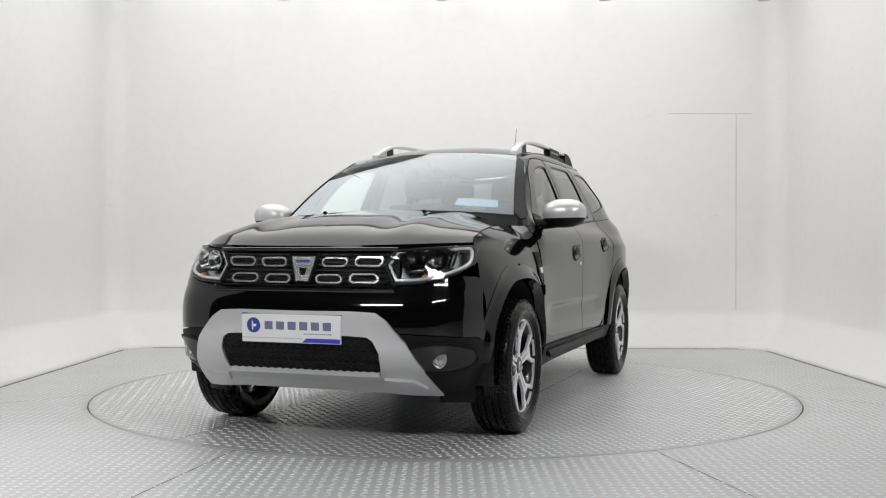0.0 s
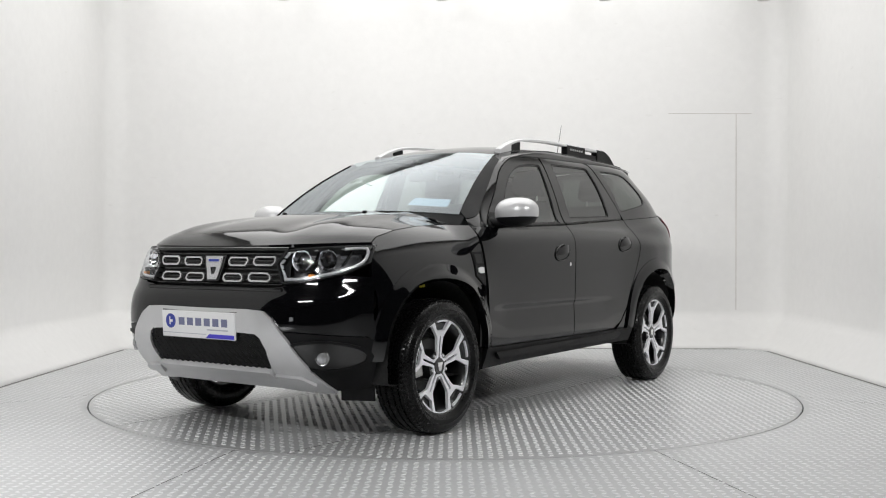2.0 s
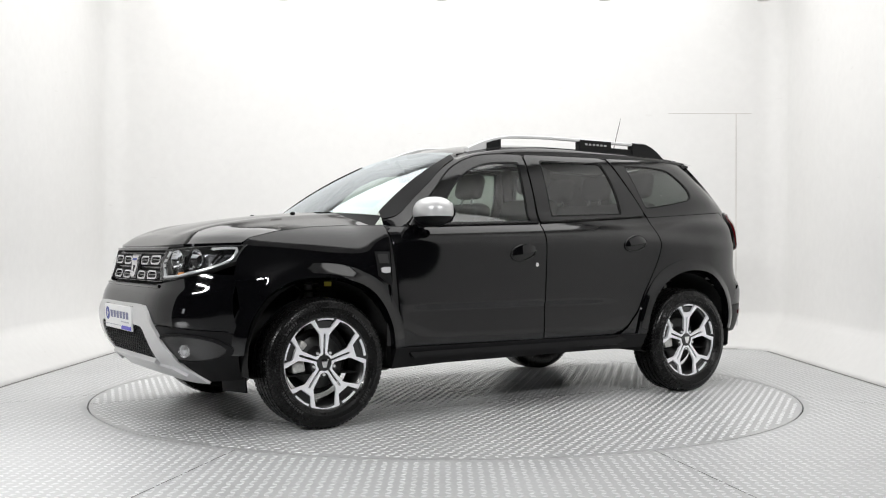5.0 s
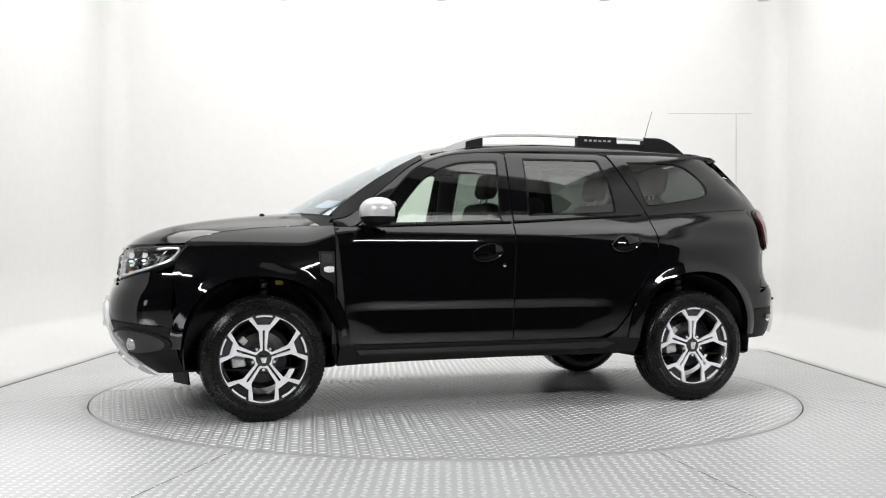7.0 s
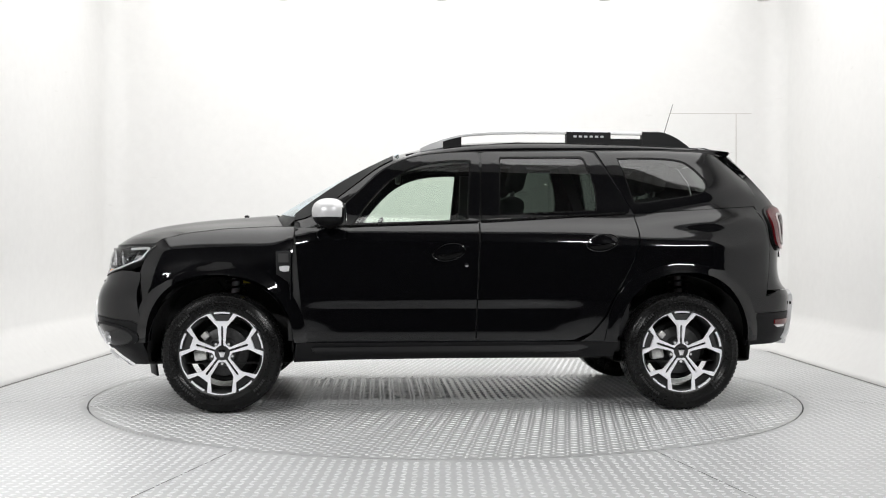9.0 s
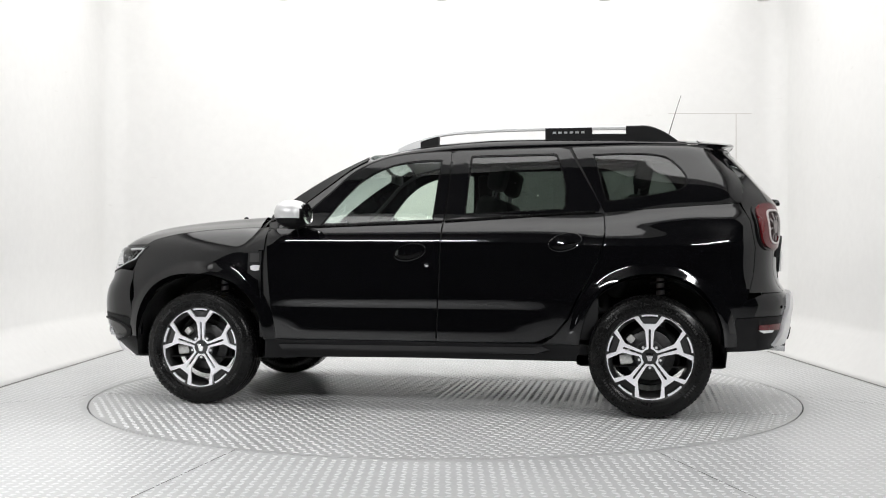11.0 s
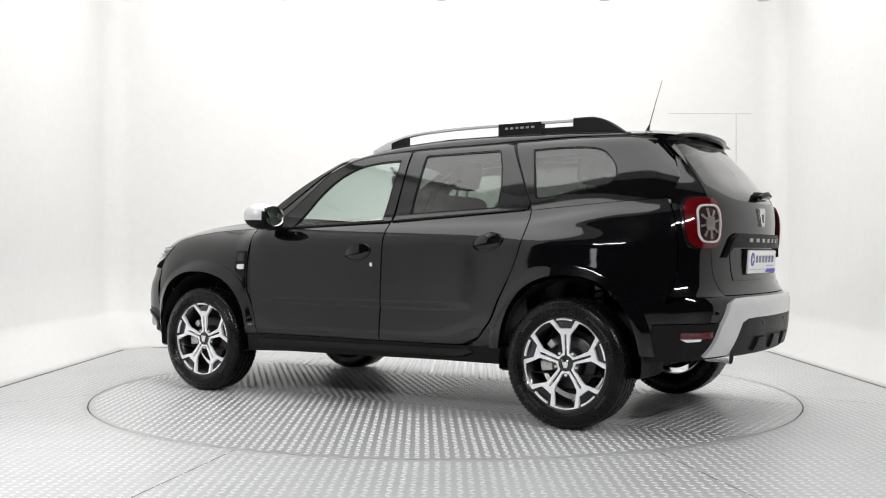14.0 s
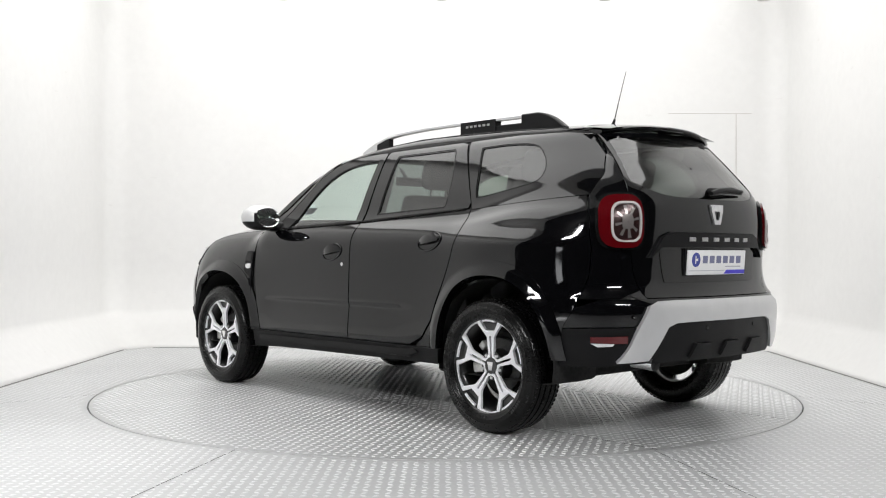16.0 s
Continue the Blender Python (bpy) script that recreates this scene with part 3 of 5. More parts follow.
    for nm, outl, c, ma in (("front_side_window", g_front, (0.18, 1.26), FRONT_GLASS), ("rear_side_window", g_rear, (-0.56, 1.33), REAR_GLASS), ("quarter_window", g_q, (-1.27, 1.37), REAR_GLASS)):
        pts = [(c[0] + (a - c[0]) * 0.02, c[1] + (b - c[1]) * 0.02) for a, b in outl]
        ring = [(c[0] + (a - c[0]) * 0.965, c[1] + (b - c[1]) * 0.95) for a, b in outl]
        pair("window_seal", ruled(outl, ring, lifted(side_map, -0.003), 60, 1, 0.006, True, outward, True), RUBBER)
        pair(nm, ruled(outl, pts, lifted(side_map, -0.008), 50, 5, 0.0, True, outward), ma)


def roof_z(x, y):
    c = soft(x, [(-2.0, 1.545), (-1.75, 1.592), (-1.4, 1.622), (-0.9, 1.638), (-0.3, 1.636), (0.0, 1.614), (0.2, 1.580), (0.36, 1.535), (0.5, 1.48)])
    return c - 0.055 * (abs(y) / 0.55) ** 2.6


def screen_pt(t, y):
    """Windscreen: t from its base (0) to its top (1)."""
    k = (y / 0.70) ** 2
    x0, z0 = 1.08 - 0.13 * k, 1.160 - 0.030 * k
    x1, z1 = 0.315 + 0.02 * k, 1.552 - 0.055 * k
    return (x0 + (x1 - x0) * t, y, z0 + (z1 - z0) * t + 0.022 * math.sin(math.pi * t))


def screen_half(t):
    return 0.705 + (0.545 - 0.705) * t


def roof_edge(s, a):
    """Where the cant rail meets the windscreen and the roof."""
    if a.x > 0.335:
        t = min(max((0.955 - a.x) / (0.955 - 0.335), 0), 1)
        return screen_pt(t, screen_half(t))
    y = interp(a.x, [(-1.8, 0.47), (-1.2, 0.505), (0.0, 0.53), (0.335, 0.545)])
    return (a.x, y, roof_z(a.x, y))


def grid_surface(fn, nu, nv):
    v = [fn(i / nu, j / nv) for i in range(nu + 1) for j in range(nv + 1)]
    w = nv + 1
    return v, [(i * w + j, i * w + j + 1, (i + 1) * w + j + 1, (i + 1) * w + j) for i in range(nu) for j in range(nv)]


def face_to(shape, way):
    v, f = shape
    s = 0
    for q in f:
        a, b, c, d = (Vector(v[i]) for i in q[:4])
        s += (c - a).cross(d - b).dot(Vector(way))
    return (v, f) if s > 0 else (v, [tuple(reversed(q)) for q in f])


WING_TOP = [(0.93, 1.068), (1.10, 1.068), (1.35, 1.054), (1.55, 1.030), (1.70, 0.995), (1.745, 0.968)]
BONNET_C = [(0.95, 1.172), (1.2, 1.152), (1.5, 1.122), (1.75, 1.082), (1.90, 1.040), (1.99, 0.998), (2.046, 0.953)]


def bonnet_pt(u, w):
    """u from the windscreen to the nose, w from right to left (-1 to 1)."""
    c = abs(w)
    xe = 1.005 + (1.745 - 1.005) * u
    ze = interp(xe, WING_TOP)
    ye = side_map(xe, ze)[1] - 0.004
    xb = 1.105 - 0.10 * c * c
    xf = front_map(c * 0.70, 0.95)[0] * (1 - c ** 8) + 1.745 * c ** 8
    x = xb + (xf - xb) * u
    k = c ** 2.4
    z = soft(1.105 + (2.046 - 1.105) * u, BONNET_C) * (1 - k) + (ze + 0.003) * k
    z += 0.011 * math.exp(-((c - 0.62) / 0.10) ** 2) * sstep(1.0, 0.75, u) - 0.006 * math.exp(-((c - 0.42) / 0.12) ** 2) * sstep(1.0, 0.7, u)
    return (x, math.copysign(ye * c, w), z)


def hood_z(x, y):
    return soft(x, BONNET_C) - 0.09 * (abs(y) / 0.72) ** 2.4


def top_panels():
    def bonnet(u, w):
        x, y, z = bonnet_pt(min(u / 0.97, 1), w * 2 - 1)
        if u > 0.97:
            z -= 0.016 * (u - 0.97) / 0.03
            x += 0.002
        return (x, y, z)
    sh = face_to(grid_surface(bonnet, 36, 44), (0, 0, 1))
    part("bonnet", sh, PAINT, car)

    def roof(u, w):
        x = 0.335 - 2.135 * u
        y = (w * 2 - 1) * interp(x, [(-1.8, 0.47), (-1.2, 0.505), (0.0, 0.53), (0.335, 0.545)])
        x += 0.0 if u > 0.2 else (0.2 - u) / 0.2 * -0.02 * (1 - (2 * w - 1) ** 2)
        return (x, y, roof_z(x, y))
    part("roof", face_to(grid_surface(roof, 30, 20), (0, 0, 1)), PAINT, car)

    def screen(u, w):
        return screen_pt(u, (w * 2 - 1) * screen_half(u))
    part("windscreen", face_to(grid_surface(screen, 12, 20), (1, 0, 1)), SCREEN_GLASS, car, "clear green-tinted windscreen")

    def cowl(u, w):
        y = (w * 2 - 1) * 0.73
        a = Vector(screen_pt(0.02, y)) - Vector((0, 0, 0.012))
        b = Vector((1.13 - 0.13 * (y / 0.735) ** 2, y, hood_z(1.13, y) - 0.03))
        return tuple(a.lerp(b, u))
    part("cowl", face_to(grid_surface(cowl, 3, 16), (0, 0, 1)), PLASTIC, car)


body_panels()
top_panels()


# ---- simple end shells, floor pan and wells ----
def under():
    # slam panel under the bonnet's front edge
    v = []
    for i in range(61):
        w = -0.985 + 1.97 * i / 60
        x, y, z = bonnet_pt(1.0, w)
        v += [(x - 0.03, y * 0.995, z - 0.010), (x - 0.016, y * 0.995, z - 0.045)]
    part("slam_panel", (v, [(2 * i, 2 * i + 1, 2 * i + 3, 2 * i + 2) for i in range(60)]), GAP, car)
    part("floor_pan", box(-1.62, 1.70, -0.55, 0.55, 0.27, 0.38, 0.03), WELL, car)
    part("engine_block", box(0.95, 1.93, -0.47, 0.47, 0.30, 0.90, 0.04), WELL, car)
    part("boot_floor", box(-1.98, -0.95, -0.46, 0.46, 0.44, 0.80, 0.04), WELL, car)
    part("bulkhead", box(0.86, 0.94, -0.80, 0.80, 0.30, 1.06, 0.02), WELL, car)
    part("cabin_floor", box(-1.0, 0.95, -0.78, 0.78, 0.33, 0.40, 0.02), CABIN, car)
    part("boot_cover", box(-1.75, -1.02, -0.66, 0.66, 1.06, 1.075, 0.004), CABIN, car)
    for x in (1.345, -1.34):
        for s in (1, -1):
            prof = [(0.415, s * 0.845), (0.425, s * 0.62), (0.40, s * 0.50), (0.05, s * 0.48)]
            sh = lathe(prof, 32)
            v = [(a + x, b, max(c + 0.37, 0.28)) for a, b, c in sh[0]]
            part("wheel_well", (v, sh[1]), WELL, car)


under()


def suspension():
    """Struts with springs, seen in the gap over each tyre."""
    for x in (1.30, -1.40):
        for s in (1, -1):
            y = s * 0.60
            strut = part("strut", tube([(x, y, 0.36), (x, y - s * 0.02, 0.60), (x, y - s * 0.03, 0.78)], [0.030, 0.028, 0.022], 14), STEEL, car, "grey steel suspension strut")
            coil = [(x + 0.055 * math.cos(k * 0.7), y - s * 0.02 + 0.055 * math.sin(k * 0.7), 0.58 + 0.0045 * k) for k in range(46)]
            part("spring", tube(coil, 0.007, 6), DARK_ALLOY, strut)
            part("hose", tube(curve([(x + 0.10, y, 0.74), (x + 0.07, y + s * 0.05, 0.70), (x + 0.11, y + s * 0.07, 0.66), (x + 0.05, y + s * 0.05, 0.60)], 5), 0.006, 6), WELL, strut)
            if x > 0:
                part("tag", box(x - 0.10, x - 0.055, y + s * 0.055 - 0.002, y + s * 0.055 + 0.002, 0.735, 0.760, 0.0015, 1), TAG, strut, "small yellow tag")


TAG = mat("yellow_tag", (0.62, 0.55, 0.06), 0.5)
suspension()


# ---- wheels ----
SIDEWALL_MARK = mat("raised_rubber_marks", (0.022, 0.022, 0.022), 0.5)
PX = 0.246 / 72.5


def petal():
    """One of five bright loops of the alloy face, round the opening at angle 0 (up)."""
    def arm(r, off):
        return (-0.588 * r + 0.809 * off, 0.809 * r + 0.588 * off)
    left = [(0, 9), arm(14, 1.7), arm(44, 1.9), arm(46, 0.0), arm(53.5, 0.0), arm(53.5, 10.0), arm(68.5, 20), (-12, 71), (0, 72)]
    hole = [(0, 14.5), (-5.6, 16.5), (-17.4, 36.2), (-18.4, 37.8), (-19.2, 40.5), (-18.9, 46), (-16.8, 65.5), (-8, 68), (0, 68.8)]
    outer = left + [(-a, b) for a, b in reversed(left)][1:]
    inner = hole + [(-a, b) for a, b in reversed(hole)][1:]

    def dish(a, b):
        r = math.hypot(a, b)
        return (a * PX, 0.066 + 0.020 * (r / 72) ** 2, b * PX)
    return ruled(outer, inner, dish, 44, 3, 0.016, True, lambda v: Vector((0, 1, 0)), True)


def wheel_mesh():
    hub = part("wheel", lathe([(0.0, 0.072), (0.040, 0.070), (0.046, 0.062), (0.075, 0.058), (0.085, 0.02), (0.085, -0.10), (0.0, -0.10)], 32), DARK_ALLOY)
    tyre = lathe([(0.238, 0.088), (0.247, 0.098), (0.256, 0.106), (0.268, 0.110), (0.270, 0.1120), (0.292, 0.1120), (0.294, 0.110), (0.316, 0.105), (0.330, 0.096), (0.337, 0.084), (0.3405, 0.070), (0.3415, 0.0605), (0.335, 0.060), (0.335, 0.052), (0.342, 0.0515), (0.3435, 0.026), (0.336, 0.0255), (0.336, 0.016), (0.344, 0.0155),
                  (0.344, -0.0155), (0.336, -0.016), (0.336, -0.0255), (0.3435, -0.026), (0.342, -0.0515), (0.335, -0.052), (0.335, -0.060), (0.3415, -0.0605), (0.3405, -0.07), (0.337, -0.084), (0.318, -0.104), (0.27, -0.110), (0.222, -0.085)], 96)
    part("tyre", tyre, RUBBER, hub, angle=35)
    # shoulder tread blocks
    shp = ([], [])
    blk = box(-0.0085, 0.0085, 0.070, 0.089, 0.3325, 0.3396, 0.002, 1)
    for k in range(84):
        for s in (1, -1):
            m = Matrix.Rotation(2 * math.pi * (k + (0.5 if s < 0 else 0)) / 84, 4, "Y")
            b = blk if s > 0 else flip_y(blk)
            shp = join(shp, moved(b, m))
    tagged(part("tread_block", shp, RUBBER, hub), kind="stuff")
    part("rim", lathe([(0.2375, 0.090), (0.2430, 0.096), (0.2475, 0.094), (0.2465, 0.086), (0.241, 0.080), (0.230, 0.070), (0.217, 0.055), (0.212, 0.03), (0.207, -0.06), (0.220, -0.085), (0.232, -0.092)], 72), DARK_ALLOY, hub, angle=35)
    p = petal()
    for k in range(5):
        turn = Matrix.Rotation(math.pi + 2 * math.pi * k / 5, 4, "Y")
        part("spoke", moved(p, turn), MACHINED, hub, "bright machined alloy spoke loop")
        turn2 = Matrix.Rotation(math.pi + 2 * math.pi * (k + 0.5) / 5, 4, "Y")
        # black pocket between the fork of a spoke, with a bright strip
        pocket = ruled([(-24, 64), (24, 64)], [(-9, 50), (9, 50)], lambda a, b: (a * PX, 0.048 + 0.018 * (math.hypot(a, b) / 72) ** 2, b * PX), 6, 3, 0.01, out=lambda v: Vector((0, 1, 0)))
        part("pocket", moved(pocket, turn2), DARK_ALLOY, hub)
        strip = ruled([(math.sin(radians(a)) * 70.8, math.cos(radians(a)) * 70.8) for a in range(-11, 12, 2)], [(math.sin(radians(a)) * 67.2, math.cos(radians(a)) * 67) for a in range(-11, 12, 2)],
                      lambda a, b: (a * PX, 0.088, b * PX), 8, 1, 0.01, out=lambda v: Vector((0, 1, 0)))
        part("strip", moved(strip, turn2), MACHINED, hub)
        nut = lathe([(0.0, 0.066), (0.007, 0.066), (0.0085, 0.060), (0.0085, 0.04)], 8)
        ang = 2 * math.pi * k / 5
        part("wheel_nut", moved(nut, Matrix.Translation((0.061 * math.sin(ang), 0.004, -0.061 * math.cos(ang)))), REFLECT, hub)
    cap = prism([(-0.022, 0.020), (0.022, 0.020), (0.010, -0.024), (-0.010, -0.024)], 0.004, 0.001)
    part("cap_emblem", moved(cap, pose(0, 0.070, 0, 90, 0, 180)), CHROME, hub)
    part("brake_disc", lathe([(0.06, -0.005), (0.135, -0.005), (0.14, -0.008), (0.14, -0.028), (0.06, -0.03)], 48), DISC, hub)
    cal = part("caliper", moved(join(box(-0.030, 0.030, -0.045, 0.035, 0.095, 0.168, 0.010), box(-0.052, -0.022, -0.04, 0.022, 0.105, 0.150, 0.008)), Matrix.Rotation(radians(98), 4, "Y")), CALIPER, hub)
    part("bracket", moved(box(-0.020, 0.020, -0.02, 0.030, 0.120, 0.160, 0.008), Matrix.Rotation(radians(48), 4, "Y")), CALIPER, cal)
    part("dust_shield", lathe([(0.05, -0.035), (0.165, -0.035), (0.175, -0.045)], 40), WELL, hub)
    # raised marks round the side wall
    marks = ([], [])
    mark = box(-0.0045, 0.0045, 0.1105, 0.1135, 0.277, 0.2905, 0.001, 1)
    for start, count in ((-62, 11), (118, 11), (40, 6), (222, 6)):
        for k in range(count):
            marks = join(marks, moved(mark, Matrix.Rotation(radians(start + k * 3.1), 4, "Y")))
    tagged(part("sidewall_mark", marks, SIDEWALL_MARK, hub), kind="stuff")
    return hub


def wheels():
    first = wheel_mesh()
    first.parent = car
    first.matrix_basis = pose(1.337, 0.782, 0.341)
    for x, s in ((1.337, -1), (-1.337, 1), (-1.337, -1)):
        w = copy_thing(first, pose(x, s * 0.785, 0.341, 0, 0, 0 if s > 0 else 180))
    

wheels()


# ---- front end ----
def fa(y, z):
    """Plan angle at the front for a y."""
    k = min(abs(y) / half(1.75, z), 0.999)
    return math.copysign(math.degrees(math.atan2(k, (1 - k ** NF) ** (1 / NF))), y)


def ra(y, z):
    k = min(abs(y) / half(-1.8, z), 0.999)
    return math.copysign(math.degrees(math.atan2(k, (1 - k ** NR) ** (1 / NR))), y)


def fx(x, z):
    k = min(x / soft(z, NOSE), 0.999)
    return math.degrees(math.atan2((1 - k ** NF) ** (1 / NF), k))


def rx(x, z):
    k = min(-x / tail_x(z, 0.76), 0.999)
    return math.degrees(math.atan2((1 - k ** NR) ** (1 / NR), k))


def both(left):
    """A curve over the whole width from its left half, given from the middle out."""
    return [(-a, b) for a, b in reversed(left)] + [q for q in left if abs(q[0]) > 1e-6]


def front_end():
    # painted bumper
    lo = both([(0, 0.54), (fa(0.35, 0.54), 0.54), (fa(0.54, 0.55), 0.553), (fa(0.66, 0.545), 0.545), (fx(1.86, 0.52), 0.525), (fx(1.79, 0.50), 0.50)])
    up = both([(0, 0.735), (fa(0.30, 0.74), 0.740), (fa(0.475, 0.757), 0.757), (fa(0.60, 0.775), 0.775), (fa(0.735, 0.81), 0.812), (fx(1.81, 0.8), 0.802)])
    part("front_bumper", ruled(lo, up, FRONT_WRAP, 60, 16, 0.03, out=ahead), PAINT, car)
    # grained lower bumper
    lo = both([(0, 0.27), (fa(0.40, 0.27), 0.265), (fa(0.60, 0.26), 0.255), (fx(1.80, 0.26), 0.262), (fx(1.74, 0.27), 0.27)])
    up = both([(0, 0.535), (fa(0.35, 0.535), 0.535), (fa(0.54, 0.55), 0.547), (fa(0.66, 0.54), 0.54), (fx(1.86, 0.52), 0.52), (fx(1.79, 0.495), 0.495)])
    part("lower_bumper", ruled(lo, up, FRONT_WRAP, 60, 12, 0.03, out=ahead), PLASTIC, car, "grained black plastic lower bumper")
    # silver skid guard
    top = [(0, 0.648), (0.30, 0.650), (0.405, 0.645), (0.455, 0.612), (0.545, 0.508), (0.600, 0.39), (0.640, 0.245), (0.52, 0.250), (0.37, 0.262), (0.0, 0.262)]
    inn = [(0, 0.535), (0.28, 0.537), (0.365, 0.533), (0.392, 0.515), (0.415, 0.46), (0.410, 0.40), (0.400, 0.352), (0.385, 0.348), (0.30, 0.347), (0.0, 0.347)]
    outer = top + [(-a, b) for a, b in reversed(top)][1:]
    inner = inn + [(-a, b) for a, b in reversed(inn)][1:]
    skid = part("skid_guard", ruled(outer, inner, lifted(front_map, 0.016), 90, 7, 0.03, True, ahead, True), SILVER, car, "satin silver front skid guard")
    for s in (1, -1):
        # pressed pads at the lower corners
        pad = ruled([(s * 0.425, 0.288), (s * 0.60, 0.286)], [(s * 0.415, 0.330), (s * 0.555, 0.322)], lifted(front_map, 0.036), 8, 3, 0.022, out=ahead)
        part("pad", pad, SILVER, skid)
    # ridge along the foot, standing forward between the pads
    part("foot_ridge", ruled([(-0.405, 0.312), (0.405, 0.312)], [(-0.395, 0.345), (0.395, 0.345)], lambda y, z: front_map(y, z, 0.042 - (0.345 - z) * 0.5), 30, 4, 0.030, out=ahead), SILVER, skid)
    # lower air intake with a wavy mesh
    part("intake_backing", ruled([(-0.41, 0.34), (0.41, 0.34)], [(-0.41, 0.54), (0.41, 0.54)], lifted(front_map, 0.001), 20, 4, 0.0, out=ahead), GAP, car)
    mesh = ([], [])
    for r in range(11):
        z0 = 0.355 + r * 0.0165
        pts = []
        for k in range(81):
            y = -0.405 + 0.81 * k / 80
            z = z0 + 0.0042 * (1 if (k // 1 + r * 1) % 4 < 2 else -1)
            pts.append(front_map(y, z, 0.008))
        mesh = join(mesh, tube(pts, 0.0034, 5))
    part("intake_mesh", mesh, PLASTIC, car, "black wavy plastic intake mesh")
    # upper grille
    part("grille_backing", ruled([(-0.475, 0.735), (-0.25, 0.728), (0.25, 0.728), (0.475, 0.735)], [(-0.47, 0.972), (0, 0.972), (0.47, 0.972)], lifted(front_map, -0.035), 30, 6, 0.0, out=ahead), GAP, car)
    grille = part("grille", join(*[tube([front_map(-0.46 + 0.92 * k / 24, z, -0.012) for k in range(25)], 0.0045, 6) for z in (0.765, 0.785, 0.812, 0.838, 0.862, 0.888, 0.912)]), GLOSS, car, "black slatted grille")
    part("grille_rim", join(tube([front_map(-0.47 + 0.94 * k / 24, 0.935 - 0.0 * k, 0.0) for k in range(25)], 0.009, 8), tube([front_map(-0.475 + 0.95 * k / 24, 0.742, 0.0) for k in range(25)], 0.010, 8)), GLOSS, grille)
    cells = [(0.160, 0.875, 0.066, 0.023, 0.010), (0.335, 0.878, 0.070, 0.024, 0.012), (0.137, 0.797, 0.070, 0.022, -0.010), (0.317, 0.800, 0.076, 0.023, -0.010)]
    for s in (1, -1):
        for y, z, w, h, lean in cells:
            pts = [(y - w + lean * 0, z + h * 0.4), (y - w * 0.78, z + h), (y + w * 0.78 + lean, z + h), (y + w + lean * 0.6, z + h * 0.4), (y + w, z - h * 0.4), (y + w * 0.78, z - h), (y - w * 0.78, z - h), (y - w, z - h * 0.4)]
            pts.append(pts[0])
            shrink = [(y + (a - y) * 0.87, z + (b - z) * 0.66) for a, b in pts]
            part("grille_bar", ruled([(s * a, b) for a, b in pts], [(s * a, b) for a, b in shrink], lifted(front_map, 0.002), 30, 1, 0.012, True, ahead, True), SATIN, grille, "bright chrome grille bracket")
            part("crossbar", tube([front_map(s * (y - w * 0.8), z, -0.004), front_map(s * (y + w * 0.8), z, -0.004)], 0.004, 5), GLOSS, grille)
    badge = [(-0.062, 0.900), (0.062, 0.900), (0.054, 0.862), (0.032, 0.785), (-0.032, 0.785), (-0.054, 0.862), (-0.062, 0.900)]
    part("badge_surround", ruled([(a * 1.3, 0.842 + (b - 0.842) * 1.13) for a, b in badge], [(a * 0.05, 0.842 + (b - 0.842) * 0.05) for a, b in badge], lifted(front_map, 0.004), 30, 3, 0.02, True, ahead, True), GLOSS, grille)
    part("badge", ruled([(a, b) for a, b in badge], [(a * 0.35, 0.828 + (b - 0.838) * 0.30) for a, b in badge], lifted(front_map, 0.010), 30, 2, 0.012, True, ahead, True), SATIN, grille, "chrome shield-shaped badge")
    part("badge_bar", ruled([(-0.05, 0.866), (0.05, 0.866)], [(-0.052, 0.892), (0.052, 0.892)], lifted(front_map, 0.012), 4, 2, 0.006, out=ahead), SATIN, grille)
    part("badge_mark", ruled([(-0.036, 0.874), (0.036, 0.874)], [(-0.036, 0.886), (0.036, 0.886)], lifted(front_map, 0.0135), 4, 1, 0.001, out=ahead), BLUE, grille)
    # headlamps
    for s in (1, -1):
        out_l = [(fa(0.415, 0.86), 0.862), (fa(0.458, 0.775), 0.772), (fa(0.58, 0.775), 0.778), (fa(0.66, 0.8), 0.798), (fa(0.728, 0.82), 0.822), (fx(1.795, 0.87), 0.875), (fx(1.725, 0.957), 0.957), (fa(0.70, 0.955), 0.954), (fa(0.60, 0.945), 0.945), (fa(0.455, 0.934), 0.932), (fa(0.415, 0.86), 0.862)]
        c = (fa(0.60, 0.86), 0.862)
        small = [(c[0] + (a - c[0]) * 0.02, c[1] + (b - c[1]) * 0.02) for a, b in out_l]

        def sg(pl):
            return [(s * a, b) for a, b in pl]
        lamp = part("headlamp", ruled(sg(out_l), sg(small), lifted(FRONT_WRAP, -0.055), 50, 4, 0.0, True, ahead, True), BOWL, car, "clear headlamp with black bowl and bright light strip")
        part("lens", ruled(sg(out_l), sg(small), lifted(FRONT_WRAP, 0.004), 50, 5, 0.0, True, ahead, True), LENS, lamp)
        inset = [(c[0] + (a - c[0]) * 0.965, c[1] + (b - c[1]) * 0.94) for a, b in out_l]
        part("bezel", ruled(sg(out_l), sg(inset), lifted(FRONT_WRAP, 0.003), 50, 1, 0.058, True, ahead, True), GAP, lamp)
        # bright strip along the foot and the outer edge
        path = [(c[0] + (a - c[0]) * 0.88, c[1] + (b - c[1]) * 0.80) for a, b in out_l[1:8]]
        part("light_strip", tube([FRONT_WRAP(s * a, b, -0.012) for a, b in curve(path, 4)], 0.0085, 8), REFLECT, lamp, "bright silver light strip")
        path = [(c[0] + (a - c[0]) * 0.86, c[1] + (b - c[1]) * 0.80) for a, b in (out_l[1], out_l[0], out_l[9])]
        part("inner_strip", tube([FRONT_WRAP(s * a, b, -0.014) for a, b in path], 0.008, 8), REFLECT, lamp)
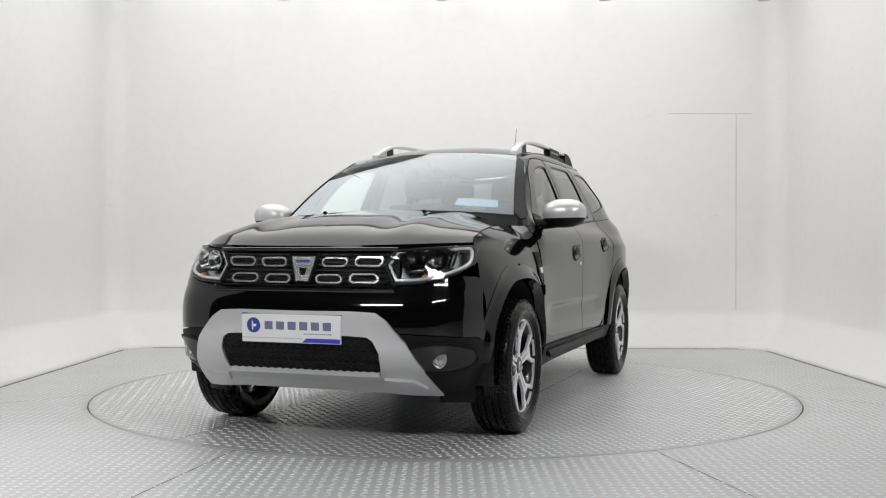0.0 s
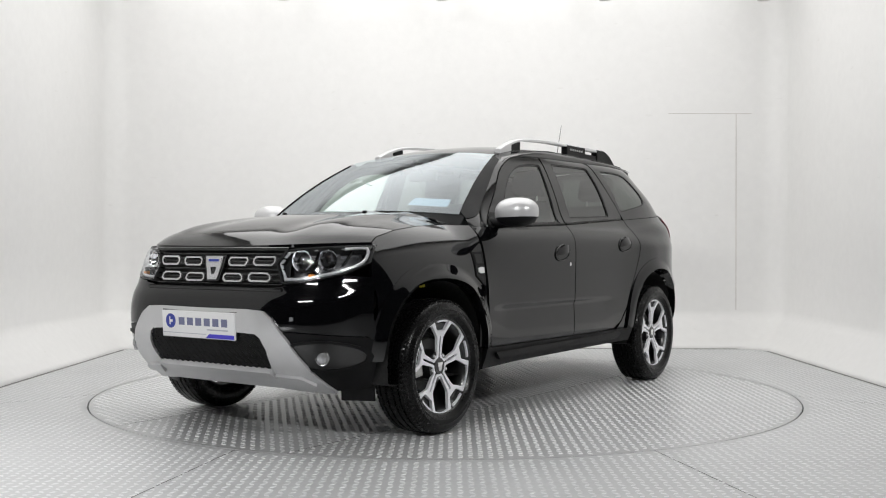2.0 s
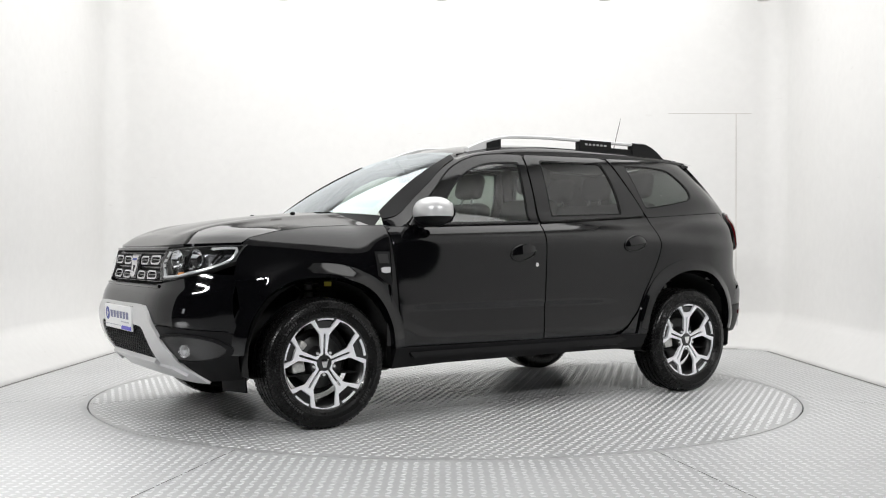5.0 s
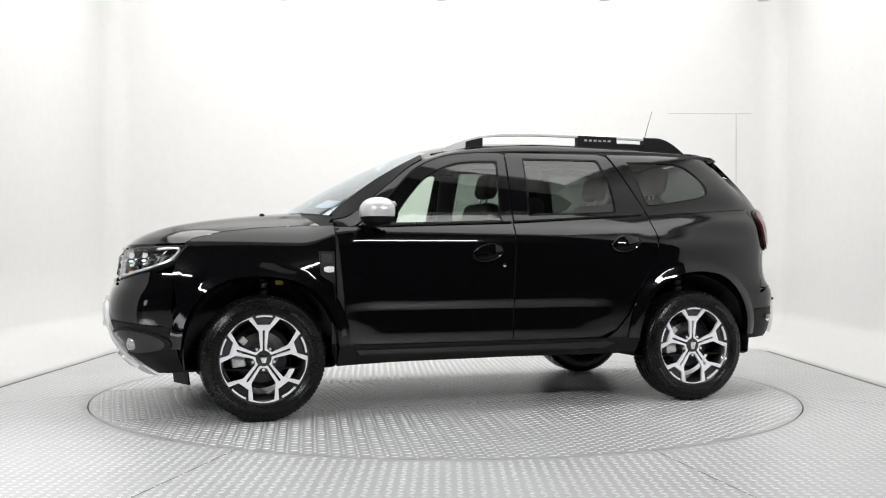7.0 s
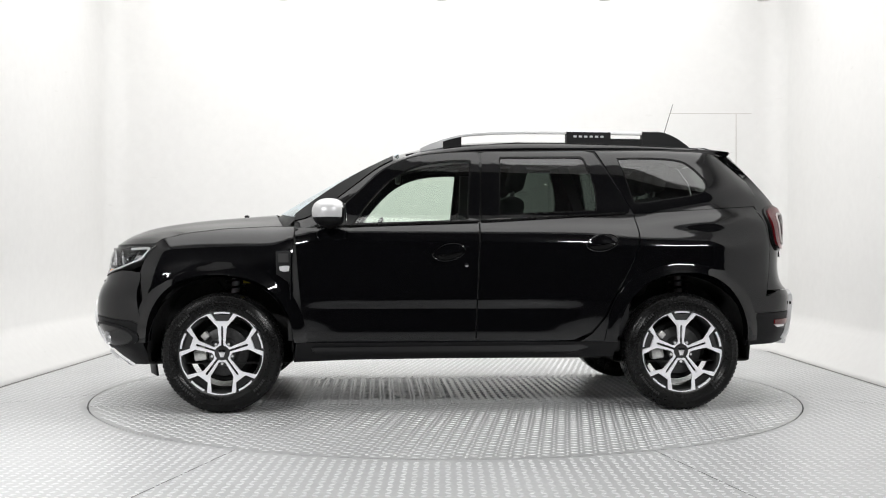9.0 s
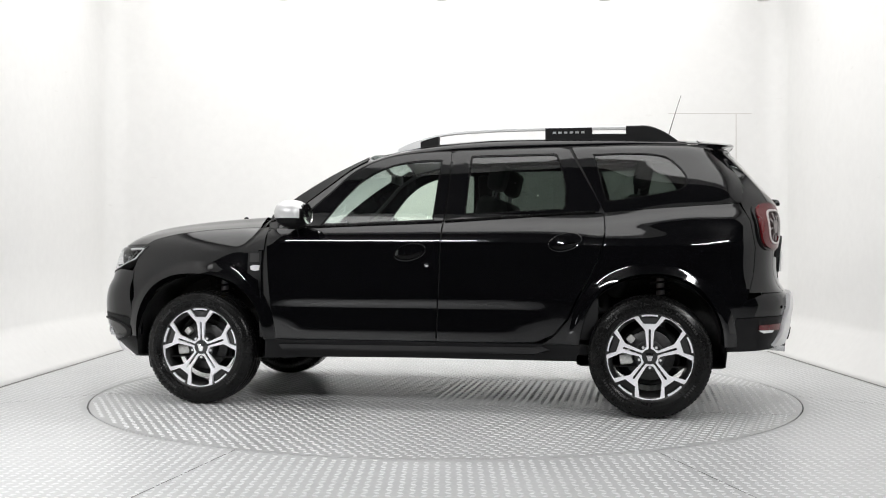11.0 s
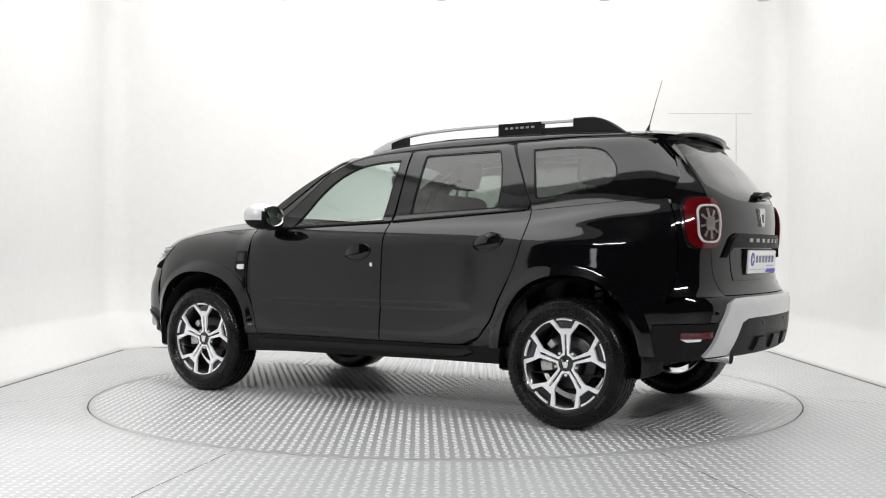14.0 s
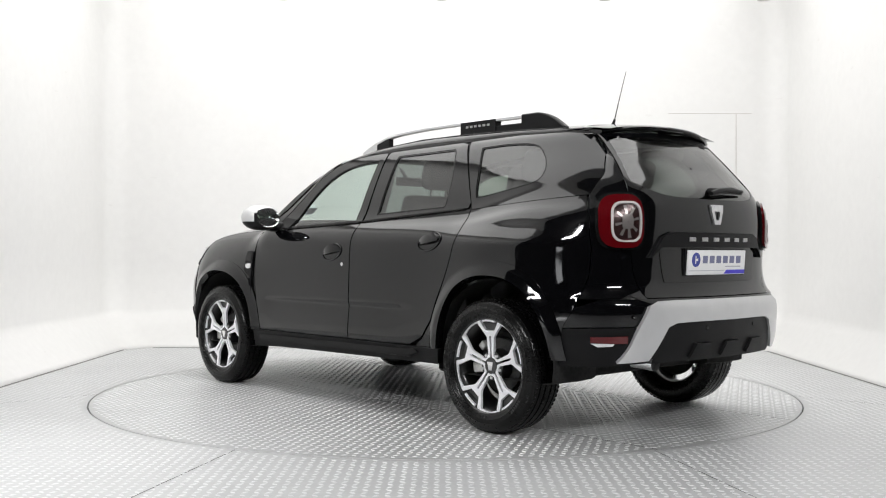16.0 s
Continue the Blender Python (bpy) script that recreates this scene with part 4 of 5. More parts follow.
        part("brow", tube([FRONT_WRAP(s * (c[0] + (a - c[0]) * 0.86), c[1] + (b - c[1]) * 0.84, -0.016) for a, b in (out_l[9], out_l[8], out_l[7])], 0.006, 8), REFLECT, lamp)
        for yy, zz, r in ((0.555, 0.880, 0.047), (0.665, 0.885, 0.046)):
            x, y, z = FRONT_WRAP(s * fa(yy, zz), zz, -0.05)
            bowl = lathe([(0.006, -0.012), (r * 0.5, -0.004), (r * 0.8, 0.010), (r, 0.026), (r * 1.06, 0.026)], 28, "x")
            bulb = lathe([(0, 0.020), (r * 0.30, 0.014), (r * 0.42, 0.0), (r * 0.42, -0.01)], 20, "x")
            part("projector", moved(bulb, Matrix.Translation((x + 0.004, y, z)) @ pose(0, 0, 0, 0, 0, s * 18)), GLOSS, lamp)
            part("reflector", moved(bowl, Matrix.Translation((x + 0.004, y, z)) @ pose(0, 0, 0, 0, 0, s * 18)), CHROME, lamp)
        x, y, z = FRONT_WRAP(s * fa(0.575, 0.83), 0.828, -0.04)
        for y0, z0, y1, z1 in ((0.600, 0.850, 0.618, 0.925), (0.715, 0.86, 0.72, 0.925)):
            part("reflector_wall", tube([FRONT_WRAP(s * fa(y0, z0), z0, -0.035), FRONT_WRAP(s * fa(y1, z1), z1, -0.03)], 0.007, 6), GLOSS, lamp)
        part("divider", box(x - 0.01, x + 0.02, y - 0.055, y + 0.055, z - 0.004, z + 0.012, 0.004), GLOSS, lamp)
        part("indicator_bulb", moved(lathe([(0, 0.02), (0.008, 0.016), (0.010, 0.0), (0.010, -0.01)], 14, "x"), Matrix.Translation((x + 0.012, y + s * 0.045, z - 0.02))), AMBER, lamp)
        # fog lamp in its dark recess
        cz, cy = 0.432, 0.672
        ring_o = [(fa(cy, cz) + 8.4 * math.cos(k * math.pi / 10) * (1.15 if abs(k % 20 - 10) < 5 else 1), cz + 0.078 * math.sin(k * math.pi / 10)) for k in range(21)]
        ring_i = [(fa(cy, cz) + (a - fa(cy, cz)) * 0.88, cz + (b - cz) * 0.84) for a, b in ring_o]
        fog = part("fog_lamp", ruled(sg(ring_o), sg(ring_i), lifted(FRONT_WRAP, 0.008), 40, 2, 0.01, True, ahead, True), PLASTIC, car, "round fog lamp in a black recess")
        part("recess", ruled(sg(ring_i), [(s * (fa(cy, cz) + (a - fa(cy, cz)) * 0.1), cz + (b - cz) * 0.1) for a, b in ring_i], lifted(FRONT_WRAP, 0.003), 40, 2, 0.0, True, ahead, True), GLOSS, fog)
        x, y, z = FRONT_WRAP(s * fa(cy, cz), cz, -0.002)
        body = lathe([(0.0, 0.018), (0.018, 0.016), (0.030, 0.010), (0.034, 0.004), (0.036, -0.02)], 28, "x")
        turn = Matrix.Translation((x, y, z)) @ pose(0, 0, 0, 0, 0, s * 25) @ Matrix.Diagonal((1, 0.8, 1, 1))
        part("fog_lens", moved(body, turn), FOG_GLASS, fog)
        rim = lathe([(0.034, 0.006), (0.040, 0.008), (0.042, 0.0), (0.042, -0.02)], 28, "x")
        part("fog_rim", moved(rim, turn), SATIN, fog)
        # air deflector under the corner
        part("deflector", moved(box(-0.006, 0.006, -0.085, 0.085, -0.080, 0.01, 0.003), Matrix.Translation((1.765, s * 0.668, 0.278)) @ pose(0, 0, 0, 0, 8, s * 24)), PLASTIC, car)
    plate("front_number_plate", Matrix.Translation((2.170, -0.02, 0.562)) @ pose(0, 0, 0, 0, 3, 0), 1, 0.131)


def plate(name, m, s, h=0.13):
    """A white show plate: a round blue mark, a dark word as bars and a blue foot."""
    w = 0.52
    base = part(name, moved(box(-0.012, 0, -w / 2, w / 2, -h / 2, h / 2, 0.003), m), WHITE, car, "white show plate with a blue mark")

    def flat(nm, y0, y1, z0, z1, ma, lift=0.0012):
        part(nm, moved(box(0.0, lift, y0, y1, z0, z1), m), ma, base)
    disc = lathe([(0.0, 0.0016), (0.036, 0.0016), (0.036, 0.0)], 36, "x")
    part("round_mark", moved(disc, m @ Matrix.Translation((0, -0.195 * 1, 0.014))), BLUE, base)
    part("mark_bar", moved(box(0.0016, 0.0024, -0.203, -0.196, -0.006, 0.034), m), WHITE, base)
    part("mark_bar", moved(box(0.0016, 0.0024, -0.196, -0.180, 0.008, 0.020), m), WHITE, base)
    # the dealer's word: six upright bars of its size
    for k in range(6):
        y0 = -0.135 + k * 0.061
        flat("word_bar", y0, y0 + 0.042, -0.004, 0.034, WORD)
    flat("small_text", 0.07, 0.215, -0.024, -0.018, mat_small)
    flat("foot_line", -w / 2 + 0.006, 0.06, -h / 2 + 0.020, -h / 2 + 0.023, mat_small)
    foot = prism([(0.06, -h / 2 + 0.004), (w / 2 - 0.004, -h / 2 + 0.004), (w / 2 - 0.004, -h / 2 + 0.024), (0.085, -h / 2 + 0.024)], 0.0014)
    part("foot", moved([(c, a, b) for a, b, c in foot[0]] and ([(c, a, b) for a, b, c in foot[0]], foot[1]), m), BLUE_FOOT, base)
    part("backing", moved(box(-0.03, -0.013, -w / 2 - 0.008, w / 2 + 0.008, -h / 2 - 0.006, h / 2 + 0.006, 0.003), m), PLASTIC, base)


WORD = mat("slate_print", (0.16, 0.17, 0.28), 0.45)
mat_small = mat("grey_print", (0.45, 0.45, 0.5), 0.5)
BLUE_FOOT = mat("bright_blue_print", (0.05, 0.04, 0.55), 0.4)
FROSTED = mat("frosted_lens", (0.48, 0.46, 0.45), 0.35)
FOG_GLASS = mat("fog_lamp_glass", (0.42, 0.42, 0.43), 0.12, 0.7)
front_end()


# ---- rear end ----
CORNER_OUT = [(0.66, -1.86), (0.80, -1.90), (0.95, -1.91), (1.10, -1.885), (1.20, -1.838), (1.31, -1.86), (1.42, -1.80), (1.53, -1.70)]
CORNER_IN = [(0.70, 0.549), (0.80, 0.579), (0.94, 0.599), (1.10, 0.599), (1.20, 0.584), (1.29, 0.554), (1.40, 0.519), (1.525, 0.486)]


def corner_map(s, t, z, off=0.0):
    """Rear corner skin: t from the side panels (0) to the tailgate's edge (1) and beyond."""
    xe, yi = interp(z, CORNER_OUT) - 0.004, interp(z, CORNER_IN)
    a0, a1 = rx(xe, z), ra(yi, z)
    p = Vector(REAR_WRAP(a0 + (a1 - a0) * t, z, off))
    c = min(max(t, 0.0), 1.0)
    p += (1 - c) * (Vector(side_map(xe, z)) - Vector(REAR_WRAP(a0, z))) + c * (Vector(rear_map(yi, z)) - Vector(REAR_WRAP(a1, z)))
    return (p.x, s * p.y, p.z)


def rear_end():
    # corner panels with the tail lamps on them, sewn to the quarter panel, the pillar and the tailgate
    for s in (1, -1):
        rows, cols = 40, 14
        v = [corner_map(s, i / cols, 0.70 + 0.828 * j / rows) for j in range(rows + 1) for i in range(cols + 1)]
        f = [(j * (cols + 1) + i, j * (cols + 1) + i + 1, (j + 1) * (cols + 1) + i + 1, (j + 1) * (cols + 1) + i) for j in range(rows) for i in range(cols)]
        part("rear_corner", face_to((v, f), (-1, s, 0)), PAINT, car, angle=60)
    # tailgate with its window opening
    out_t = [(0.0, 0.705), (0.545, 0.705), (0.575, 0.80), (0.595, 0.94), (0.595, 1.10), (0.58, 1.20), (0.55, 1.29), (0.515, 1.40), (0.482, 1.525), (0.0, 1.56)]
    win = [(0.0, 1.192), (0.30, 1.197), (0.40, 1.208), (0.47, 1.232), (0.53, 1.268), (0.533, 1.285), (0.52, 1.32), (0.495, 1.40), (0.462, 1.508), (0.0, 1.525)]
    full = lambda q: q + [(-a, b) for a, b in reversed(q)][1:]
    gate = part("tailgate", ruled(full(out_t), full(win), rear_map, 80, 12, 0.02, True, behind, True), PAINT, car)
    c = (0, 1.36)
    small = [(a * 0.02, c[1] + (b - c[1]) * 0.02) for a, b in full(win)]
    part("rear_window", ruled(full(win), small, lifted(rear_map, -0.004), 60, 6, 0.0, True, behind, True), REAR_GLASS, gate, "dark tinted rear window")
    # garnish over the plate
    garn = ruled([(-0.50, 0.895), (-0.43, 0.948), (0.43, 0.948), (0.50, 0.895)], [(-0.42, 1.0), (-0.36, 1.022), (0.36, 1.022), (0.42, 1.0)], lifted(rear_map, 0.022), 40, 4, 0.03, out=behind)
    part("garnish", garn, PLASTIC, gate, "dark garnish bar over the plate")
    for k in range(6):
        y0 = 0.245 - k * 0.098
        part("letter_bar", ruled([(y0 - 0.046, 0.978), (y0, 0.978)], [(y0 - 0.046, 0.998), (y0, 0.998)], lifted(rear_map, 0.026), 2, 1, 0.004, out=behind), STEEL, gate)
    part("plate_recess", ruled([(-0.40, 0.775), (0.40, 0.775)], [(-0.43, 0.935), (0.43, 0.935)], lifted(rear_map, 0.0025), 20, 4, 0.0, out=behind), GLOSS, gate)
    badge = [(-0.058, 1.165), (0.058, 1.165), (0.050, 1.13), (0.026, 1.065), (-0.026, 1.065), (-0.050, 1.13), (-0.058, 1.165)]
    part("badge", ruled(badge, [(a * 0.45, 1.105 + (b - 1.105) * 0.45) for a, b in badge], lifted(rear_map, 0.010), 30, 2, 0.012, True, behind, True), SATIN, gate, "chrome shield-shaped badge")
    part("badge_bar", ruled([(-0.05, 1.138), (0.05, 1.138)], [(-0.053, 1.160), (0.053, 1.160)], lifted(rear_map, 0.012), 4, 2, 0.006, out=behind), SATIN, gate)
    # wiper
    p0 = Vector(rear_map(0.0, 1.235, 0.012))
    wip = part("rear_wiper", moved(lathe([(0, 0.03), (0.018, 0.026), (0.022, 0.0), (0.022, -0.02)], 16, "x"), Matrix.Translation(p0) @ pose(0, 0, 0, 0, 0, 180)), PLASTIC, gate)
    part("wiper_arm", tube([rear_map(0.06, 1.222, 0.035), rear_map(0.0, 1.236, 0.045), rear_map(-0.14, 1.250, 0.045), rear_map(-0.29, 1.246, 0.03)], [0.012, 0.016, 0.014, 0.008], 8), PLASTIC, wip)
    part("wiper_blade", tube([rear_map(0.05, 1.214, 0.012), rear_map(-0.12, 1.232, 0.014), rear_map(-0.30, 1.234, 0.012)], 0.006, 6), RUBBER, wip)
    plate("rear_number_plate", Matrix.Translation((-2.118, -0.005, 0.872)) @ pose(0, 0, 0, 0, 4, 180), -1, 0.125)
    # tail lamps
    for s in (1, -1):
        def lamp_map(t, z, off=0.0):
            p, q, e = rx(interp(z, CORNER_OUT) - 0.004, z), ra(0.535, z), ra(interp(z, CORNER_IN), z)
            return corner_map(s, t * (q - p) / (e - p), z, off)
        o = []
        for k in range(49):
            t = 2 * math.pi * k / 48
            c, w = math.cos(t), math.sin(t)
            o.append((0.5 * math.copysign(abs(c) ** 0.55, c), 0.133 * math.copysign(abs(w) ** 0.55, w)))

        def sc(k, kz, ct=0.5, cz=1.073):
            return [(ct + a * k, cz + b * kz) for a, b in o]

        def sc2(k, kz):
            return sc(k, kz, 0.62, 1.070)
        lamp = part("tail_lamp", ruled(sc(0.98, 1.05, 0.56), sc(0.84, 0.93, 0.55), lifted(lamp_map, 0.010), 60, 3, 0.02, True, behind, True), GLOSS, car, "red tail lamp with a clear square centre")
        part("red_lens", ruled(sc(0.88, 0.97, 0.55), sc2(0.54, 0.66), lifted(lamp_map, 0.020), 60, 4, 0.02, True, behind, True), RED, lamp, "glossy red outer lens")
        part("light_ring", ruled(sc2(0.63, 0.74), sc2(0.55, 0.67), lifted(lamp_map, 0.024), 60, 2, 0.01, True, behind, True), FROSTED, lamp, "clear silver light ring")
        part("bowl", ruled(sc2(0.54, 0.66), sc2(0.05, 0.05), lifted(lamp_map, 0.015), 60, 3, 0.0, True, behind, True), TAIL_DARK, lamp)
        part("reversing_lens", ruled(sc2(0.22, 0.27), sc2(0.02, 0.02), lifted(lamp_map, 0.022), 60, 2, 0.008, True, behind, True), SMOKED, lamp)
        for k in range(8):
            a = math.pi * k / 4 + 0.2
            c, w = math.cos(a), math.sin(a)
            ray = ruled([(0.62 + 0.10 * c - 0.02 * w, 1.070 + 0.034 * w + 0.004 * c), (0.62 + 0.245 * c - 0.035 * w, 1.070 + 0.080 * w + 0.007 * c)],
                        [(0.62 + 0.10 * c + 0.02 * w, 1.070 + 0.034 * w - 0.004 * c), (0.62 + 0.245 * c + 0.035 * w, 1.070 + 0.080 * w - 0.007 * c)], lifted(lamp_map, 0.0185), 4, 1, 0.004, out=behind)
            part("ray", ray, SMOKED, lamp)
    # rear bumper
    lo = both([(0, 0.56), (ra(0.45, 0.565), 0.565), (ra(0.62, 0.57), 0.572), (rx(-1.95, 0.57), 0.568), (rx(-1.775, 0.56), 0.56)])
    up = both([(0, 0.70), (ra(0.45, 0.70), 0.70), (ra(0.56, 0.70), 0.70), (rx(-1.95, 0.70), 0.695), (rx(-1.865, 0.655), 0.655)])
    part("rear_bumper", ruled(lo, up, REAR_WRAP, 60, 8, 0.03, out=behind), PAINT, car)
    lo = both([(0, 0.40), (ra(0.45, 0.40), 0.395), (ra(0.66, 0.385), 0.385), (rx(-1.92, 0.37), 0.375), (rx(-1.745, 0.37), 0.37)])
    up = both([(0, 0.555), (ra(0.45, 0.56), 0.56), (ra(0.62, 0.565), 0.566), (rx(-1.95, 0.565), 0.562), (rx(-1.775, 0.555), 0.555)])
    part("lower_rear_bumper", ruled(lo, up, REAR_WRAP, 60, 8, 0.03, out=behind), PLASTIC, car, "grained black plastic lower bumper")
    top = [(0, 0.693), (0.40, 0.693), (0.52, 0.690), (0.572, 0.668), (0.63, 0.55), (0.665, 0.46), (0.695, 0.395)]
    inn = [(0, 0.585), (0.30, 0.585), (0.405, 0.582), (0.455, 0.565), (0.495, 0.50), (0.525, 0.45), (0.55, 0.405)]
    o = [(-a, b) for a, b in reversed(top)] + top[1:]
    i = [(-a, b) for a, b in reversed(inn)] + inn[1:]
    part("rear_skid_guard", ruled(o, i, lifted(rear_map, 0.022), 70, 6, 0.03, out=behind, matched=True), SILVER, car, "satin grey rear skid guard")
    part("diffuser", ruled([(-0.53, 0.39), (0.53, 0.39)], [(-0.46, 0.585), (0.46, 0.585)], lifted(rear_map, 0.010), 24, 6, 0.02, out=behind), PLASTIC, car, "black plastic diffuser with fins")
    for y in (-0.30, -0.05, 0.20):
        part("fin", ruled([(y - 0.09, 0.405), (y + 0.09, 0.405)], [(y - 0.055, 0.475), (y + 0.055, 0.475)], lifted(rear_map, 0.026), 6, 3, 0.025, out=behind), PLASTIC, car)
    for y, z in ((0.17, 0.55), (-0.27, 0.55), (0.64, 0.615)):
        x, yy, zz = rear_map(y, z, 0.011)
        part("parking_sensor", moved(lathe([(0, 0.004), (0.008, 0.003), (0.010, -0.004)], 14, "x"), Matrix.Translation((x, yy, zz)) @ pose(0, 0, 0, 0, 0, 180)), GLOSS, car)
    for s in (1, -1):
        a0, a1 = rx(-1.93, 0.5), ra(0.655, 0.5)
        r = part("rear_reflector", ruled([(s * a0, 0.492), (s * a1, 0.490)], [(s * a0, 0.520), (s * a1, 0.526)], lifted(REAR_WRAP, 0.006), 10, 2, 0.01, out=behind), RED, car, "red and clear bumper reflector")
        part("clear_strip", ruled([(s * (a0 - 1), 0.474), (s * (a0 * 0.45 + a1 * 0.55), 0.478)], [(s * a0, 0.490), (s * (a0 * 0.4 + a1 * 0.6), 0.489)], lifted(REAR_WRAP, 0.005), 10, 2, 0.01, out=behind), REFLECT, r)
    exh = tube([(-1.97, 0.50, 0.395), (-2.03, 0.50, 0.394), (-2.10, 0.50, 0.388)], 0.036, 20)
    part("exhaust_tip", (exh[0], exh[1][:-1]), CHROME, car)
    part("exhaust_bore", moved(lathe([(0.0, -0.02), (0.027, -0.02), (0.033, 0.001), (0.036, 0.0)], 20, "x"), Matrix.Translation((-2.099, 0.50, 0.388)) @ pose(0, 0, 0, 0, 0, 180)), GAP, car)

    # spoiler
    def lip(u, w):
        y = (w * 2 - 1) * 0.475
        k = abs(w * 2 - 1)
        x0, x1 = -1.62, -1.848 + 0.10 * k ** 2.5
        prof = [(x0, roof_z(-1.62, y) + 0.004), ((x0 + x1) / 2, roof_z(-1.78, y) + 0.012 - 0.01 * k ** 3), (x1, roof_z(-1.82, y) + 0.004 - 0.004 * k ** 3), (x1 + 0.010, roof_z(-1.82, y) - 0.018), (x1 + 0.08, roof_z(-1.82, y) - 0.024), (-1.70, roof_z(-1.72, y) - 0.03)]
        q = curve([(a, b) for a, b in prof], 3)
        a, b = q[round(u * (len(q) - 1))]
        return (a, y, b)
    skin = face_to(grid_surface(lip, 15, 24), (0, 0, 1))
    skin = (skin[0], skin[1] + [tuple(i * 25 for i in range(16)), tuple(i * 25 + 24 for i in reversed(range(16)))])
    part("roof_spoiler", skin, PAINT, car)
    part("brake_light", box(-1.846, -1.826, -0.10, 0.10, 1.562, 1.574, 0.003), GLOSS, car)


SMOKED = mat("smoked_lamp_reflector", (0.22, 0.20, 0.195), 0.25, 0.5)
TAIL_DARK = mat("dark_lamp_bowl", (0.03, 0.012, 0.012), 0.25, 0.4)
rear_end()


# ---- trim on the sides and the roof ----
def ellipsoid(c, r, n=28, m=18, power=1.0):
    v, f = [], []
    for j in range(m + 1):
        t = math.pi * j / m
        for i in range(n):
            a = 2 * math.pi * i / n
            q = [math.sin(t) * math.cos(a), math.sin(t) * math.sin(a), math.cos(t)]
            q = [math.copysign(abs(k) ** power, k) for k in q]
            v.append((c[0] + r[0] * q[0], c[1] + r[1] * q[1], c[2] + r[2] * q[2]))
    for j in range(m):
        for i in range(n):
            f.append((j * n + i, (j + 1) * n + i, (j + 1) * n + (i + 1) % n, j * n + (i + 1) % n))
    return v, f


def cut(shape, keep):
    """Only the faces whose middle passes keep()."""
    v, f = shape
    return v, [q for q in f if keep(sum((Vector(v[i]) for i in q), Vector()) / len(q))]


def side_trim():
    # sill cladding
    sill = ruled([(0.93, 0.285), (0.60, 0.298), (-0.40, 0.310), (-0.93, 0.315)], [(0.915, 0.398), (0.60, 0.398), (-0.40, 0.398), (-0.955, 0.398)], lifted(side_map, 0.014), 30, 8, 0.03, out=outward)
    pair("sill_cladding", sill, PLASTIC, None, "grained black plastic sill cladding")
    step = ruled([(0.80, 0.33), (-0.70, 0.345), (-0.78, 0.37)], [(0.83, 0.372), (-0.70, 0.382), (-0.72, 0.392)], lambda x, z: side_map(x, z, 0.018 + 0.024 * min(max((0.385 - z) / 0.04, 0), 1)), 24, 5, 0.026, out=outward)
    pair("sill_ridge", step, PLASTIC)
    # arch lips
    for arch, cx, nm in ((FRONT_ARCH, 1.35, "front"), (REAR_ARCH, -1.34, "rear")):
        grown = [(cx + (a - cx) * 1.17, 0.40 + (b - 0.40) * 1.19) for a, b in arch]

        def flare(x, z, cx=cx):
            rho = math.hypot((x - cx) / 0.42, (z - 0.40) / 0.395)
            return side_map(x, z, 0.003 + 0.020 * min(max(1 - (rho - 1.02) / 0.15, 0), 1))
        pair("arch_lip", ruled(arch, grown, flare, 60, 6, 0.05, out=outward, matched=True), PAINT)
    # wing vent with the side indicator
    vent = ruled([(1.028, 0.795), (0.955, 0.745), (0.945, 0.62)], [(1.035, 0.925), (0.952, 0.925), (0.948, 0.925)], lifted(side_map, 0.006), 12, 8, 0.012, out=outward)
    vp = pair("wing_vent", vent, PLASTIC, None, "black plastic wing vent with a clear indicator")
    for k, o in enumerate(vp):
        s = 1 if k == 0 else -1
        mesh = ruled([(1.018, 0.862), (0.960, 0.862)], [(1.022, 0.912), (0.962, 0.912)], lifted(side_map, 0.009), 6, 3, 0.004, out=outward)
        part("vent_mesh", mesh if s > 0 else flip_y(mesh), GAP, o)
        lamp = ruled(curve([(1.008, 0.815), (0.985, 0.808), (0.955, 0.812)], 4), curve([(1.012, 0.836), (0.985, 0.842), (0.953, 0.840)], 4), lifted(side_map, 0.012), 10, 3, 0.008, out=outward)
        part("side_indicator", lamp if s > 0 else flip_y(lamp), REFLECT, o)
    # door handles
    for cx, cz, tilt in ((0.034, 0.920, 0.16), (-0.868, 0.978, 0.16)):
        pts = []
        for k in range(25):
            a = 2 * math.pi * k / 24
            u, w = 0.092 * math.cos(a), 0.047 * math.sin(a)
            pts.append((cx + u, cz + w - tilt * u))
        inner = [(cx + (a - cx) * 0.90, cz + (b - cz) * 0.84) for a, b in pts]
        core = [(cx + (a - cx) * 0.05, cz + (b - cz) * 0.05) for a, b in pts]
        rim = tube([side_map(a, b, 0.003) for a, b in pts], 0.005, 8)
        rp = pair("door_handle", rim, PAINT)
        cup = ruled(inner, core, lambda x, z: side_map(x, z, 0.0035), 24, 4, 0.0, True, outward, True)
        arc = [(cx + 0.086 * math.cos(math.pi * k / 16), cz + 0.046 * math.sin(math.pi * k / 16) - tilt * 0.086 * math.cos(math.pi * k / 16)) for k in range(17)]
        chord = [(a, cz - 0.006 - tilt * (a - cx)) for a, b in arc]
        bar = ruled(arc, chord, lambda x, z, cx=cx: side_map(x, z, 0.006 + 0.020 * max(0.0, 1 - ((x - cx) / 0.09) ** 2)), 16, 4, 0.012, out=outward, matched=True)
        for k, o in enumerate(rp):
            fl = (lambda q: q) if k == 0 else flip_y
            part("cup", fl(cup), GLOSS, o)
            part("grip", fl(bar), PAINT, o)
    x, y, z = side_map(-0.067, 0.848, 0.0)
